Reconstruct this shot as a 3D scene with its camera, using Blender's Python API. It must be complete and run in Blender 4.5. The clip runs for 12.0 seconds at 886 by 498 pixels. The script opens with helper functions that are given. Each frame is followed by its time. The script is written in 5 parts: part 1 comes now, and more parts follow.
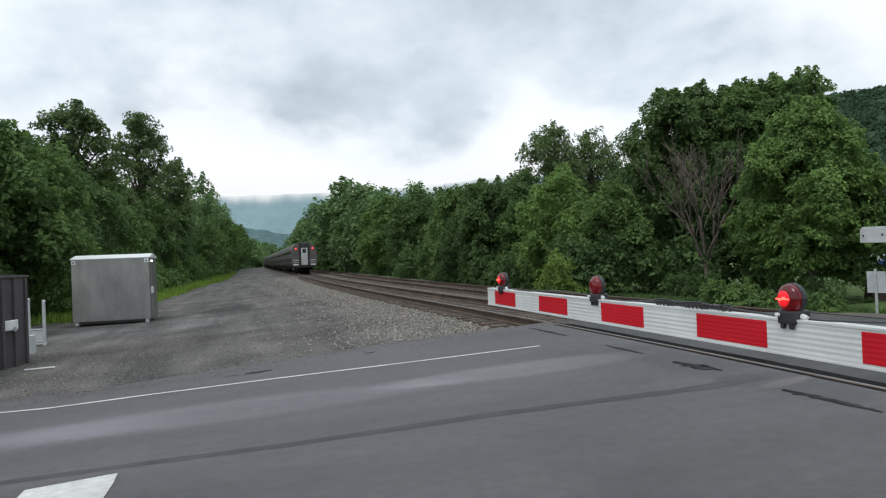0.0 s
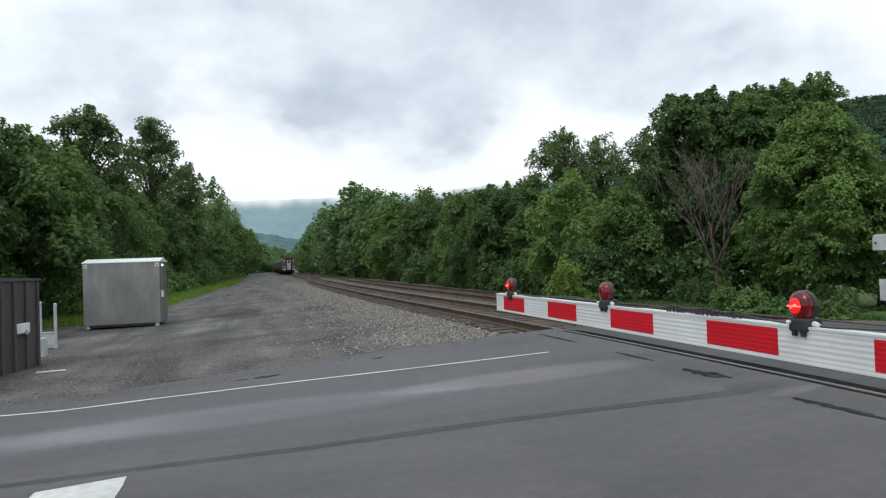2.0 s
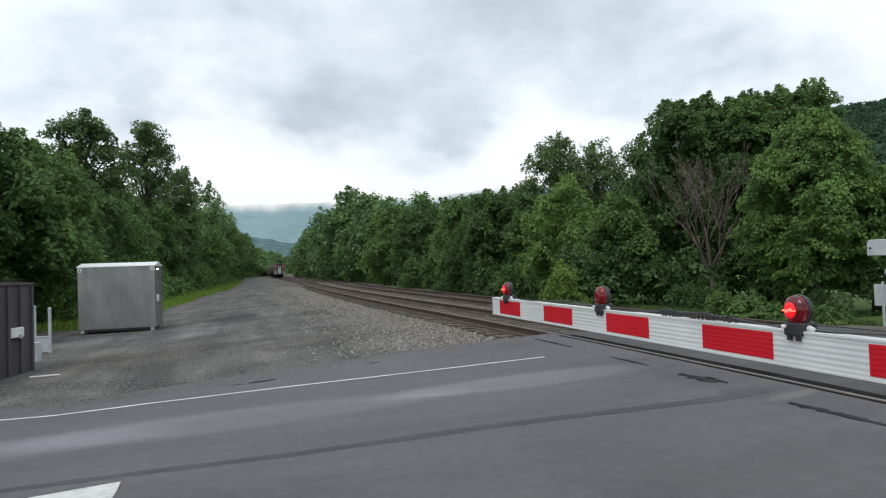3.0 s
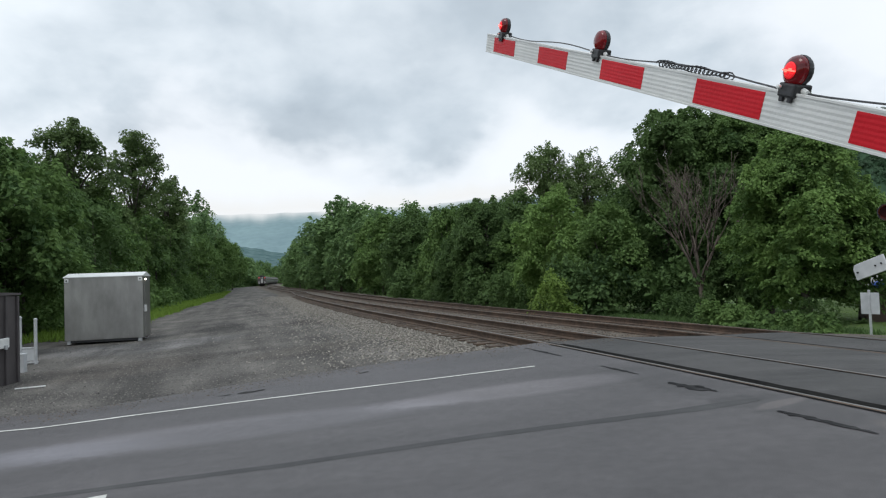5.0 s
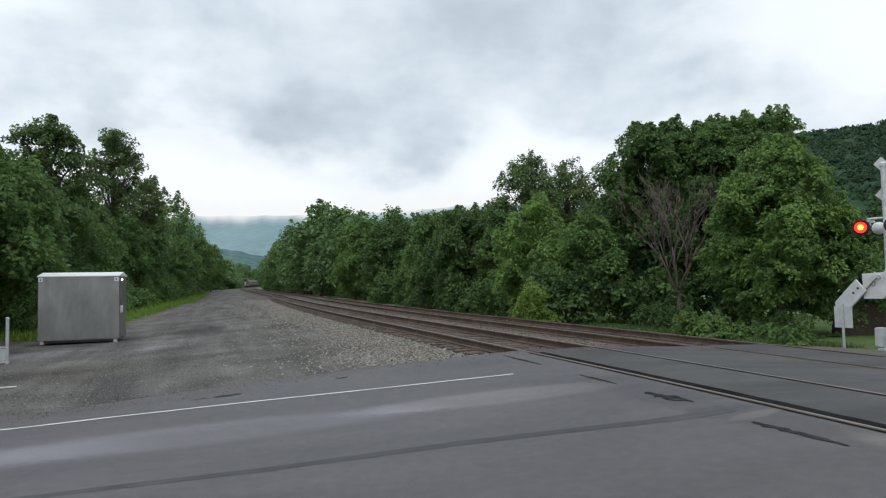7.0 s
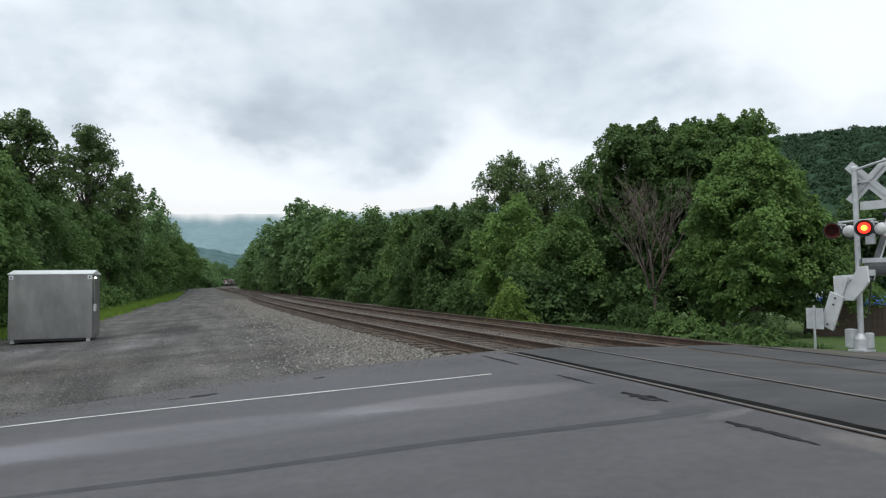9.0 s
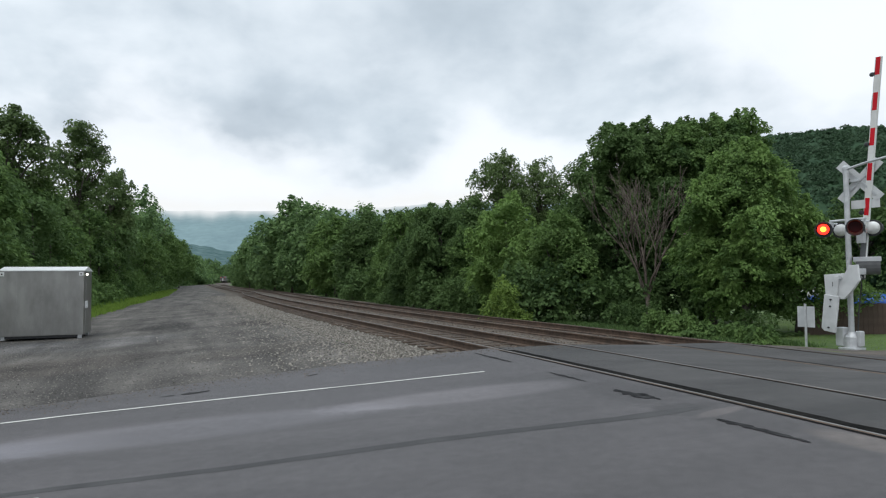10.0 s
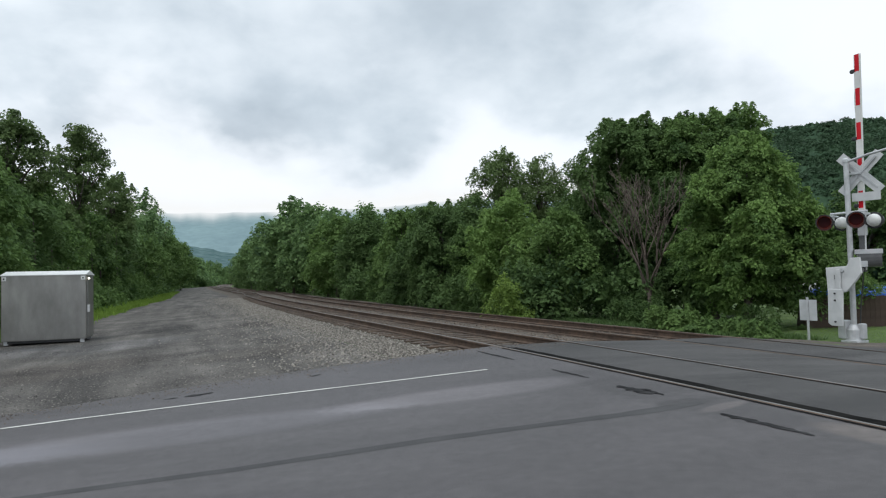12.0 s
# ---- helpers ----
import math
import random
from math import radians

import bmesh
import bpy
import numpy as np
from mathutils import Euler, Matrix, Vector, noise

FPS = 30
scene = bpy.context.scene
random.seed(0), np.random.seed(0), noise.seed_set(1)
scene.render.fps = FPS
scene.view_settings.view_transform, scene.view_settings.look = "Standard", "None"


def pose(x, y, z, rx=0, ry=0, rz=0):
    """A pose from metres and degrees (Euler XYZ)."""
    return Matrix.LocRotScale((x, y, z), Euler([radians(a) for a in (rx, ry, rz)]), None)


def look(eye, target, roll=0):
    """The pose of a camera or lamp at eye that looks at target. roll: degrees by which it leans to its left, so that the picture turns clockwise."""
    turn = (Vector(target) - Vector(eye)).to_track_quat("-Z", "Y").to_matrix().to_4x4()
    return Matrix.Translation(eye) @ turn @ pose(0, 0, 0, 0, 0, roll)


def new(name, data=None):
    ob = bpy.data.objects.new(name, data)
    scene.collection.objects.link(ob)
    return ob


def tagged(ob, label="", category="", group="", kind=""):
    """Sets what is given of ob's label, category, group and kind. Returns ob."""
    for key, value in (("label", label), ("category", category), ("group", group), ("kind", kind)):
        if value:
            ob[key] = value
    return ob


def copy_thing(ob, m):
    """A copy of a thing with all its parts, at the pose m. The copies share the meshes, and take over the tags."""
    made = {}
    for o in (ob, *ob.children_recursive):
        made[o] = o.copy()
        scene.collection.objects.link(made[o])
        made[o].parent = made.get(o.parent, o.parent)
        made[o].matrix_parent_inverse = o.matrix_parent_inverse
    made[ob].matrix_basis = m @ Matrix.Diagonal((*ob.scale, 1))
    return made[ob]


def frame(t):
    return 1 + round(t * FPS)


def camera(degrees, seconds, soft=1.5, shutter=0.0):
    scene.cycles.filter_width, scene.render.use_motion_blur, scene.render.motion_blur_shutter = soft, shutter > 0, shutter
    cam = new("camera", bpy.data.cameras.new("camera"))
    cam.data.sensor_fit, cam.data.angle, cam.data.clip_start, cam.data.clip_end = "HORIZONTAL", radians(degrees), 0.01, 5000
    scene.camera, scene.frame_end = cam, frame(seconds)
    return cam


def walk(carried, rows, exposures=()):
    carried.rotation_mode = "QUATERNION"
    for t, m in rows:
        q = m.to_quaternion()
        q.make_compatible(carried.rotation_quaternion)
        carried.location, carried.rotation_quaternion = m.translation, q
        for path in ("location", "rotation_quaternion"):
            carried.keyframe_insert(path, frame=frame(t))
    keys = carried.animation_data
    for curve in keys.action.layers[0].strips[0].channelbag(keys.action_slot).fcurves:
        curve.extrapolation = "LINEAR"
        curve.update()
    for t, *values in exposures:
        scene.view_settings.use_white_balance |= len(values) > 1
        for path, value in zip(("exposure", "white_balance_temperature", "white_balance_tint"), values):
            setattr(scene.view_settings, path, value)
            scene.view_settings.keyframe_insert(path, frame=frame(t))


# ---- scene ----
cam = camera(66.86, 12.0, soft=1.2)
PATH = [
    (0.0, pose(0, 0, 1.65, 90.700, 2.300, 0.000)),
    (0.5, pose(0, 0, 1.65, 90.596, 2.337, -0.300)),
    (1.0, pose(0, 0, 1.65, 90.752, 2.233, 0.130)),
    (1.5, pose(0, 0, 1.65, 90.980, 2.090, 0.591)),
    (2.0, pose(0, 0, 1.65, 91.196, 2.033, 0.760)),
    (2.5, pose(0, 0, 1.65, 91.414, 1.943, 0.725)),
    (3.0, pose(0, 0, 1.65, 91.573, 1.951, 0.426)),
    (5.0, pose(0, 0, 1.65, 92.346, 2.070, -0.427)),
    (5.5, pose(0, 0, 1.65, 92.458, 1.954, -0.587)),
    (6.0, pose(0, 0, 1.65, 92.601, 1.584, -0.961)),
    (6.5, pose(0, 0, 1.65, 92.725, 1.174, -1.459)),
    (7.0, pose(0, 0, 1.65, 92.844, 0.978, -2.070)),
    (9.0, pose(0, 0, 1.65, 92.815, 0.681, -3.889)),
    (9.5, pose(0, 0, 1.65, 92.685, 0.575, -4.181)),
    (10.0, pose(0, 0, 1.65, 92.606, 0.540, -4.457)),
    (10.5, pose(0, 0, 1.65, 92.536, 0.550, -4.617)),
    (11.0, pose(0, 0, 1.65, 92.483, 0.672, -4.666)),
    (11.5, pose(0, 0, 1.65, 92.448, 1.063, -4.455)),
    (12.0, pose(0, 0, 1.65, 92.489, 1.373, -4.333)),
]
walk(cam, PATH, [(0, -0.02), (2.5, 0.02), (3.2, 0.0), (5, -0.11), (7, -0.07), (9.5, -0.06), (12, -0.05)])

# ---- world, sun, exposure ----
world = bpy.data.worlds.new("overcast_sky")
scene.world = world
world.use_nodes = True
wn, wl = world.node_tree.nodes, world.node_tree.links
wn.clear()


def wnode(kind, **kw):
    n = wn.new(kind)
    for k, v in kw.items():
        n.inputs[k].default_value = v
    return n


def wmath(op, a, b=None):
    n = wn.new("ShaderNodeMath")
    n.operation = op
    if op == "MULTIPLY_ADD":
        n.inputs[2].default_value = 0.5
    for i, v in enumerate((a, b)):
        if v is None:
            continue
        if isinstance(v, (int, float)):
            n.inputs[i].default_value = v
        else:
            wl.new(v, n.inputs[i])
    return n.outputs[0]


def wramp(fac, stops):
    n = wn.new("ShaderNodeValToRGB")
    els = n.color_ramp.elements
    while len(els) < len(stops):
        els.new(0.5)
    for e, (p, c) in zip(els, stops):
        e.position, e.color = p, (*c, 1)
    wl.new(fac, n.inputs[0])
    return n.outputs[0]


def wmix(fac, a, b, blend="MIX"):
    n = wn.new("ShaderNodeMix")
    n.data_type, n.blend_type = "RGBA", blend
    for sock, v in ((n.inputs[0], fac), (n.inputs[6], a), (n.inputs[7], b)):
        if isinstance(v, (int, float)):
            sock.default_value = v
        elif isinstance(v, tuple):
            sock.default_value = (*v, 1)
        else:
            wl.new(v, sock)
    return n.outputs[2]


sky = wn.new("ShaderNodeTexSky")
sky.sky_type, sky.sun_disc = "NISHITA", False
sky.sun_elevation, sky.sun_rotation = radians(52), radians(200)
tc = wn.new("ShaderNodeTexCoord")
sep = wn.new("ShaderNodeSeparateXYZ")
wl.new(tc.outputs["Generated"], sep.inputs[0])
up = wmath("MAXIMUM", sep.outputs[2], 0.0)
flat = wn.new("ShaderNodeCombineXYZ")
wl.new(sep.outputs[0], flat.inputs[0])
wl.new(sep.outputs[1], flat.inputs[1])
wl.new(wmath("MULTIPLY", sep.outputs[2], 1.6), flat.inputs[2])
big = wnode("ShaderNodeTexNoise", Scale=2.6, Detail=4.5, Roughness=0.5, Distortion=0.15)
fine = wnode("ShaderNodeTexNoise", Scale=6.0, Detail=5.0, Roughness=0.55, Distortion=0.15)
shift = wn.new("ShaderNodeMapping")
shift.inputs["Location"].default_value = (2.1, 0.7, 0.0)
wl.new(flat.outputs[0], shift.inputs[0])
wl.new(shift.outputs[0], big.inputs["Vector"])
wl.new(shift.outputs[0], fine.inputs["Vector"])
cover = wmath("ADD", wmath("MULTIPLY", big.outputs[0], 0.7), wmath("MULTIPLY", fine.outputs[0], 0.3))
clouds = wramp(cover, [(0.38, (0.62, 0.70, 0.765)), (0.47, (0.735, 0.82, 0.885)), (0.55, (0.89, 0.965, 1.02)), (0.64, (1.0, 1.065, 1.11))])
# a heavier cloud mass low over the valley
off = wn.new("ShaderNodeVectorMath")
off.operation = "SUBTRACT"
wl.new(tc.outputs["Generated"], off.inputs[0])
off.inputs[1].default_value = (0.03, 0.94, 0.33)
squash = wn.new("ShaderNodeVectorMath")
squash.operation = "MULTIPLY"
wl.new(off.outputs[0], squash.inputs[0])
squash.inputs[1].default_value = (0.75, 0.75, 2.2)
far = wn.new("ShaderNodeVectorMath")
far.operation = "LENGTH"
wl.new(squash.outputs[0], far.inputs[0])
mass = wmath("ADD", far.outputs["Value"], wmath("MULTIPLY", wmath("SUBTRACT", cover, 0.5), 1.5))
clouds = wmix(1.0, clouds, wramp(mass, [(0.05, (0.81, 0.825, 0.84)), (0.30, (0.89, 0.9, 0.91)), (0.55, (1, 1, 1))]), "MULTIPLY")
# the deck's lower edge, nearer the hills in the middle of the valley
edge = wramp(wmath("MULTIPLY_ADD", sep.outputs[0], 0.5), [(0.25, (0.62, 0.62, 0.62)), (0.32, (0.32, 0.32, 0.32)), (0.43, (0.5, 0.5, 0.5)), (0.485, (0.72, 0.72, 0.72)), (0.52, (0.62, 0.62, 0.62)), (0.56, (0.52, 0.52, 0.52)), (0.66, (0.75, 0.75, 0.75))])
low = wmath("MULTIPLY", wmath("SUBTRACT", edge, 0.5), 0.25)
ragged = wmath("ADD", wmath("ADD", up, low), wmath("MULTIPLY", wmath("SUBTRACT", cover, 0.5), -0.4))
glow = wramp(ragged, [(0.165, (1, 1, 1)), (0.2, (0.8, 0.8, 0.8)), (0.24, (0.12, 0.12, 0.12)), (0.28, (0, 0, 0))])
clouds = wmix(glow, clouds, (1.02, 1.06, 1.10))
# a thinner, brighter stretch of the deck over the hillside
thin_off = wn.new("ShaderNodeVectorMath")
thin_off.operation = "DISTANCE"
wl.new(tc.outputs["Generated"], thin_off.inputs[0])
thin_off.inputs[1].default_value = (0.543, 0.79, 0.29)
veil = wmath("ADD", thin_off.outputs["Value"], wmath("MULTIPLY", wmath("SUBTRACT", cover, 0.5), -0.9))
clouds = wmix(wramp(veil, [(0.04, (0.85, 0.85, 0.85)), (0.22, (0, 0, 0))]), clouds, (1.02, 1.06, 1.10))
zenith = wramp(up, [(0.42, (1, 1, 1)), (1.0, (1.7, 1.7, 1.7))])
clouds = wmix(1.0, clouds, zenith, "MULTIPLY")
thin = wmix(1.0, sky.outputs[0], (0.08, 0.08, 0.08), "MULTIPLY")
bg = wnode("ShaderNodeBackground", Strength=1.05)
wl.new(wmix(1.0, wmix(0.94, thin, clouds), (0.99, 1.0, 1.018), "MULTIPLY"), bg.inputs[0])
wl.new(bg.outputs[0], wn.new("ShaderNodeOutputWorld").inputs[0])

sun = new("sun", bpy.data.lights.new("sun", "SUN"))
sun.data.energy, sun.data.angle, sun.data.color = 0.9, radians(25), (1.0, 0.97, 0.92)
sun.matrix_world = look((-10, -20, 40), (0, 0, 0))

# ---- materials ----


def mat(name, c1, c2, scale=6.0, rough=0.8, bump=0.2, bscale=40.0, metal=0.0, space="Object", coarse=None, contrast=0.25, spec=0.5, streak=None, spots=()):
    """Two-scale noise between two colours, with fine relief."""
    m = bpy.data.materials.new(name)
    m.use_nodes = True
    nt = m.node_tree
    n, l = nt.nodes, nt.links
    b = n["Principled BSDF"]
    t = n.new("ShaderNodeTexCoord")
    src = t.outputs["Object"]
    if space == "World":
        src = n.new("ShaderNodeNewGeometry").outputs["Position"]
    a1, a2 = n.new("ShaderNodeTexNoise"), n.new("ShaderNodeTexNoise")
    a1.inputs["Scale"].default_value, a1.inputs["Detail"].default_value = scale, 6
    a2.inputs["Scale"].default_value, a2.inputs["Detail"].default_value = coarse or scale * 0.13, 4
    for a in (a1, a2):
        l.new(src, a.inputs["Vector"])
    add = n.new("ShaderNodeMath")
    add.operation = "ADD"
    l.new(a1.outputs[0], add.inputs[0])
    l.new(a2.outputs[0], add.inputs[1])
    half = n.new("ShaderNodeMath")
    half.operation = "MULTIPLY"
    half.inputs[1].default_value = 0.5
    l.new(add.outputs[0], half.inputs[0])
    r = n.new("ShaderNodeValToRGB")
    r.color_ramp.elements[0].position, r.color_ramp.elements[1].position = 0.5 - contrast / 2, 0.5 + contrast / 2
    r.color_ramp.elements[0].color, r.color_ramp.elements[1].color = (*c1, 1), (*c2, 1)
    l.new(half.outputs[0], r.inputs[0])
    colour = r.outputs[0]
    if streak:
        turn, long, across, low, high = streak
        mp, a4, r4, mx = n.new("ShaderNodeMapping"), n.new("ShaderNodeTexNoise"), n.new("ShaderNodeMapRange"), n.new("ShaderNodeMix")
        mp.vector_type = "TEXTURE"
        mp.inputs["Rotation"].default_value = (0, 0, radians(turn))
        mp.inputs["Scale"].default_value = (long, across, 1.0)
        l.new(src, mp.inputs[0])
        l.new(mp.outputs[0], a4.inputs["Vector"])
        a4.inputs["Scale"].default_value, a4.inputs["Detail"].default_value, a4.inputs["Roughness"].default_value = 1.0, 5, 0.6
        r4.inputs[1].default_value, r4.inputs[2].default_value = 0.36, 0.64
        r4.inputs[3].default_value, r4.inputs[4].default_value = low, high
        l.new(a4.outputs[0], r4.inputs[0])
        mx.data_type, mx.blend_type = "RGBA", "MULTIPLY"
        mx.inputs[0].default_value = 1.0
        l.new(colour, mx.inputs[6])
        l.new(r4.outputs[0], mx.inputs[7])
        colour = mx.outputs[2]
    for sx, sy, turn, lx, ly, tint in spots:
        mp, vl, r5, mx = n.new("ShaderNodeMapping"), n.new("ShaderNodeVectorMath"), n.new("ShaderNodeValToRGB"), n.new("ShaderNodeMix")
        mp.vector_type = "TEXTURE"
        mp.inputs["Location"].default_value, mp.inputs["Rotation"].default_value, mp.inputs["Scale"].default_value = (sx, sy, 0), (0, 0, radians(turn)), (lx, ly, 50)
        l.new(src, mp.inputs[0])
        vl.operation = "LENGTH"
        l.new(mp.outputs[0], vl.inputs[0])
        wob = n.new("ShaderNodeMath")
        wob.operation = "MULTIPLY_ADD"
        l.new(a1.outputs[0], wob.inputs[0])
        wob.inputs[1].default_value = 0.5
        l.new(vl.outputs["Value"], wob.inputs[2])
        r5.color_ramp.elements[0].position, r5.color_ramp.elements[1].position = 0.75, 1.2
        r5.color_ramp.elements[0].color, r5.color_ramp.elements[1].color = (*tint, 1), (1, 1, 1, 1)
        l.new(wob.outputs[0], r5.inputs[0])
        mx.data_type, mx.blend_type = "RGBA", "MULTIPLY"
        mx.inputs[0].default_value = 1.0
        l.new(colour, mx.inputs[6])
        l.new(r5.outputs[0], mx.inputs[7])
        colour = mx.outputs[2]
    l.new(colour, b.inputs["Base Color"])
    b.inputs["Roughness"].default_value, b.inputs["Metallic"].default_value = rough, metal
    b.inputs["Specular IOR Level"].default_value = spec
    if bump:
        a3, bp = n.new("ShaderNodeTexNoise"), n.new("ShaderNodeBump")
        a3.inputs["Scale"].default_value, a3.inputs["Detail"].default_value = bscale, 5
        l.new(src, a3.inputs["Vector"])
        bp.inputs["Strength"].default_value, bp.inputs["Distance"].default_value = bump, 0.03
        l.new(a3.outputs[0], bp.inputs["Height"])
        l.new(bp.outputs[0], b.inputs["Normal"])
    return m


def glowing(name, colour, strength):
    m = bpy.data.materials.new(name)
    m.use_nodes = True
    b = m.node_tree.nodes["Principled BSDF"]
    b.inputs["Base Color"].default_value = (*colour, 1)
    b.inputs["Emission Color"].default_value = (*colour, 1)
    b.inputs["Emission Strength"].default_value = strength
    return m


def leafy(name, dark, light, gloss=0.7, low=0.42):
    """Leaves: each spray and each leaf its own green, some light passing through."""
    m = bpy.data.materials.new(name)
    m.use_nodes = True
    nt = m.node_tree
    n, l = nt.nodes, nt.links
    b, out = n["Principled BSDF"], n["Material Output"]
    g, t = n.new("ShaderNodeNewGeometry"), n.new("ShaderNodeTexCoord")
    ns, at, ob = n.new("ShaderNodeTexNoise"), n.new("ShaderNodeAttribute"), n.new("ShaderNodeObjectInfo")
    at.attribute_name = "spray"
    ns.inputs["Scale"].default_value, ns.inputs["Detail"].default_value = 0.6, 2
    l.new(t.outputs["Object"], ns.inputs["Vector"])
    value = ns.outputs[0]
    for source, weight in ((g.outputs["Random Per Island"], 0.24), (at.outputs["Fac"], 0.36), (ob.outputs["Random"], 0.3)):
        mx = n.new("ShaderNodeMath")
        mx.operation = "MULTIPLY_ADD"
        l.new(source, mx.inputs[0])
        mx.inputs[1].default_value = weight
        l.new(value, mx.inputs[2])
        value = mx.outputs[0]
    r = n.new("ShaderNodeValToRGB")
    r.color_ramp.elements[0].position, r.color_ramp.elements[1].position = low, 1.08 if low > 0.4 else 0.9
    r.color_ramp.elements[0].color, r.color_ramp.elements[1].color = (*dark, 1), (*light, 1)
    l.new(value, r.inputs[0])
    l.new(r.outputs[0], b.inputs["Base Color"])
    b.inputs["Roughness"].default_value = gloss
    b.inputs["Specular IOR Level"].default_value = 0.2
    tr, ms = n.new("ShaderNodeBsdfTranslucent"), n.new("ShaderNodeMixShader")
    l.new(r.outputs[0], tr.inputs[0])
    ms.inputs[0].default_value = 0.36
    l.new(b.outputs[0], ms.inputs[1])
    l.new(tr.outputs[0], ms.inputs[2])
    l.new(ms.outputs[0], out.inputs[0])
    return m


ASPHALT = mat("asphalt", (0.0582, 0.0532, 0.0545), (0.0872, 0.0798, 0.0818), 9, 0.62, 0.35, 130, space="World", coarse=0.35, contrast=0.3, streak=(8, 4.0, 0.9, 0.88, 1.14), spots=((0.9, 8.3, 9, 2.7, 0.66, (1.75, 1.75, 1.77)), (-2.6, 7.6, 8, 4.2, 0.85, (1.6, 1.63, 1.68)), (-6.5, 6.9, 8, 5.2, 0.95, (1.42, 1.45, 1.5)), (3.2, 6.38, 25, 0.5, 0.16, (1.75, 1.68, 1.6)), (2.9, 7.2, -73, 3.4, 0.6, (0.8, 0.8, 0.8)), (-4.0, 10.6, 22, 5.5, 1.0, (0.86, 0.85, 0.84)), (0.5, 11.3, 15, 1.8, 0.8, (0.84, 0.84, 0.84)), (3.75, 4.95, -70, 0.9, 0.3, (1.7, 1.6, 1.45)), (2.95, 6.7, 5, 0.5, 0.28, (0.72, 0.72, 0.72))))
ASPHALT_OLD = mat("asphalt_crossing", (0.039, 0.0365, 0.0355), (0.062, 0.058, 0.0565), 7, 0.7, 0.4, 110, space="World", coarse=0.6, contrast=0.3, streak=(8, 3.0, 0.7, 0.65, 1.3), spots=((8.5, 12.8, 5, 2.6, 0.9, (1.35, 1.22, 1.1)), (11.5, 11.5, 5, 3.5, 1.2, (1.2, 1.15, 1.08)), (4.4, 9.5, -70, 1.5, 0.3, (0.75, 0.75, 0.76))))
GRAVEL_SHOULDER = mat("dusty_gravel", (0.06, 0.051, 0.043), (0.15, 0.127, 0.105), 20, 0.95, 0.8, 30, space="World", coarse=0.6)
TAR = mat("tar", (0.024, 0.024, 0.025), (0.06, 0.059, 0.06), 12, 0.95, 0.5, 60, space="World", spec=0.05)
GAP = mat("flangeway_black", (0.006, 0.006, 0.006), (0.018, 0.017, 0.016), 12, 0.95, 0.5, 60, space="World", spec=0.05)
SEAM = mat("worn_seam", (0.036, 0.035, 0.036), (0.062, 0.06, 0.061), 3, 0.7, 0.3, 90, space="World", spec=0.35)
PAINT = mat("road_paint", (0.36, 0.355, 0.33), (0.62, 0.61, 0.57), 14, 0.7, 0.2, 90, space="World", contrast=0.35)
GRAVEL = mat("gravel_lot", (0.03, 0.0272, 0.0246), (0.162, 0.149, 0.135), 30, 0.95, 1.0, 40, space="World", coarse=0.5, contrast=0.3, streak=(107, 11.0, 1.1, 0.5, 1.3), spots=((-8.4, 26.2, 5, 1.6, 3.0, (0.4, 0.4, 0.4)), (-4.7, 24.8, 20, 1.4, 2.4, (0.5, 0.48, 0.46)), (-9.0, 20.5, 20, 4.5, 3.0, (1.4, 1.45, 1.55)), (-7.2, 15.2, 40, 3.4, 2.6, (0.84, 0.8, 0.77)), (-11.5, 21.2, 10, 3.0, 1.6, (0.7, 0.72, 0.76)), (-6.0, 33.0, 107, 14, 1.8, (1.3, 1.26, 1.2)), (-3.0, 15.5, 30, 2.6, 1.6, (0.75, 0.73, 0.7))))
BALLAST = mat("ballast", (0.035, 0.029, 0.024), (0.15, 0.125, 0.10), 30, 0.95, 1.0, 30, space="World", coarse=0.8, contrast=0.4)
GRASS = mat("grass_ground", (0.035, 0.06, 0.018), (0.10, 0.16, 0.04), 5, 0.95, 1.0, 30, space="World", coarse=0.15)
LAWN = mat("lawn_ground", (0.055, 0.095, 0.024), (0.12, 0.19, 0.045), 7, 0.95, 1.0, 40, space="World", coarse=0.4)
RUST = mat("rusty_rail", (0.045, 0.029, 0.02), (0.115, 0.072, 0.048), 10, 0.75, 0.3, 60, space="World")
RAILTOP = mat("polished_rail", (0.13, 0.126, 0.12), (0.22, 0.212, 0.2), 3, 0.5, 0.05, 60, space="World", metal=0.5)
WORN_TOP = mat("worn_rail", (0.07, 0.06, 0.052), (0.12, 0.105, 0.092), 3, 0.65, 0.05, 60, space="World", spec=0.3)
TIE = mat("tie_wood", (0.03, 0.021, 0.015), (0.1, 0.068, 0.046), 9, 0.9, 0.6, 50, space="World")
ALU = mat("brushed_aluminium", (0.25, 0.245, 0.235), (0.33, 0.325, 0.31), 2.2, 0.38, 0.08, 12, metal=0.85, contrast=0.5, streak=(90, 6.0, 0.35, 0.85, 1.12))
ALU_ROOF = mat("bare_sheet", (0.62, 0.63, 0.62), (0.75, 0.75, 0.74), 3, 0.5, 0.1, 20, metal=0.2)
GALV = mat("galvanised_steel", (0.42, 0.43, 0.44), (0.58, 0.59, 0.60), 9, 0.5, 0.1, 60, metal=0.4)
BROWN = mat("brown_sheet_metal", (0.055, 0.048, 0.05), (0.085, 0.074, 0.074), 3, 0.6, 0.15, 30)
WHITE = mat("white_enamel", (0.62, 0.62, 0.60), (0.78, 0.78, 0.77), 5, 0.5, 0.08, 30)
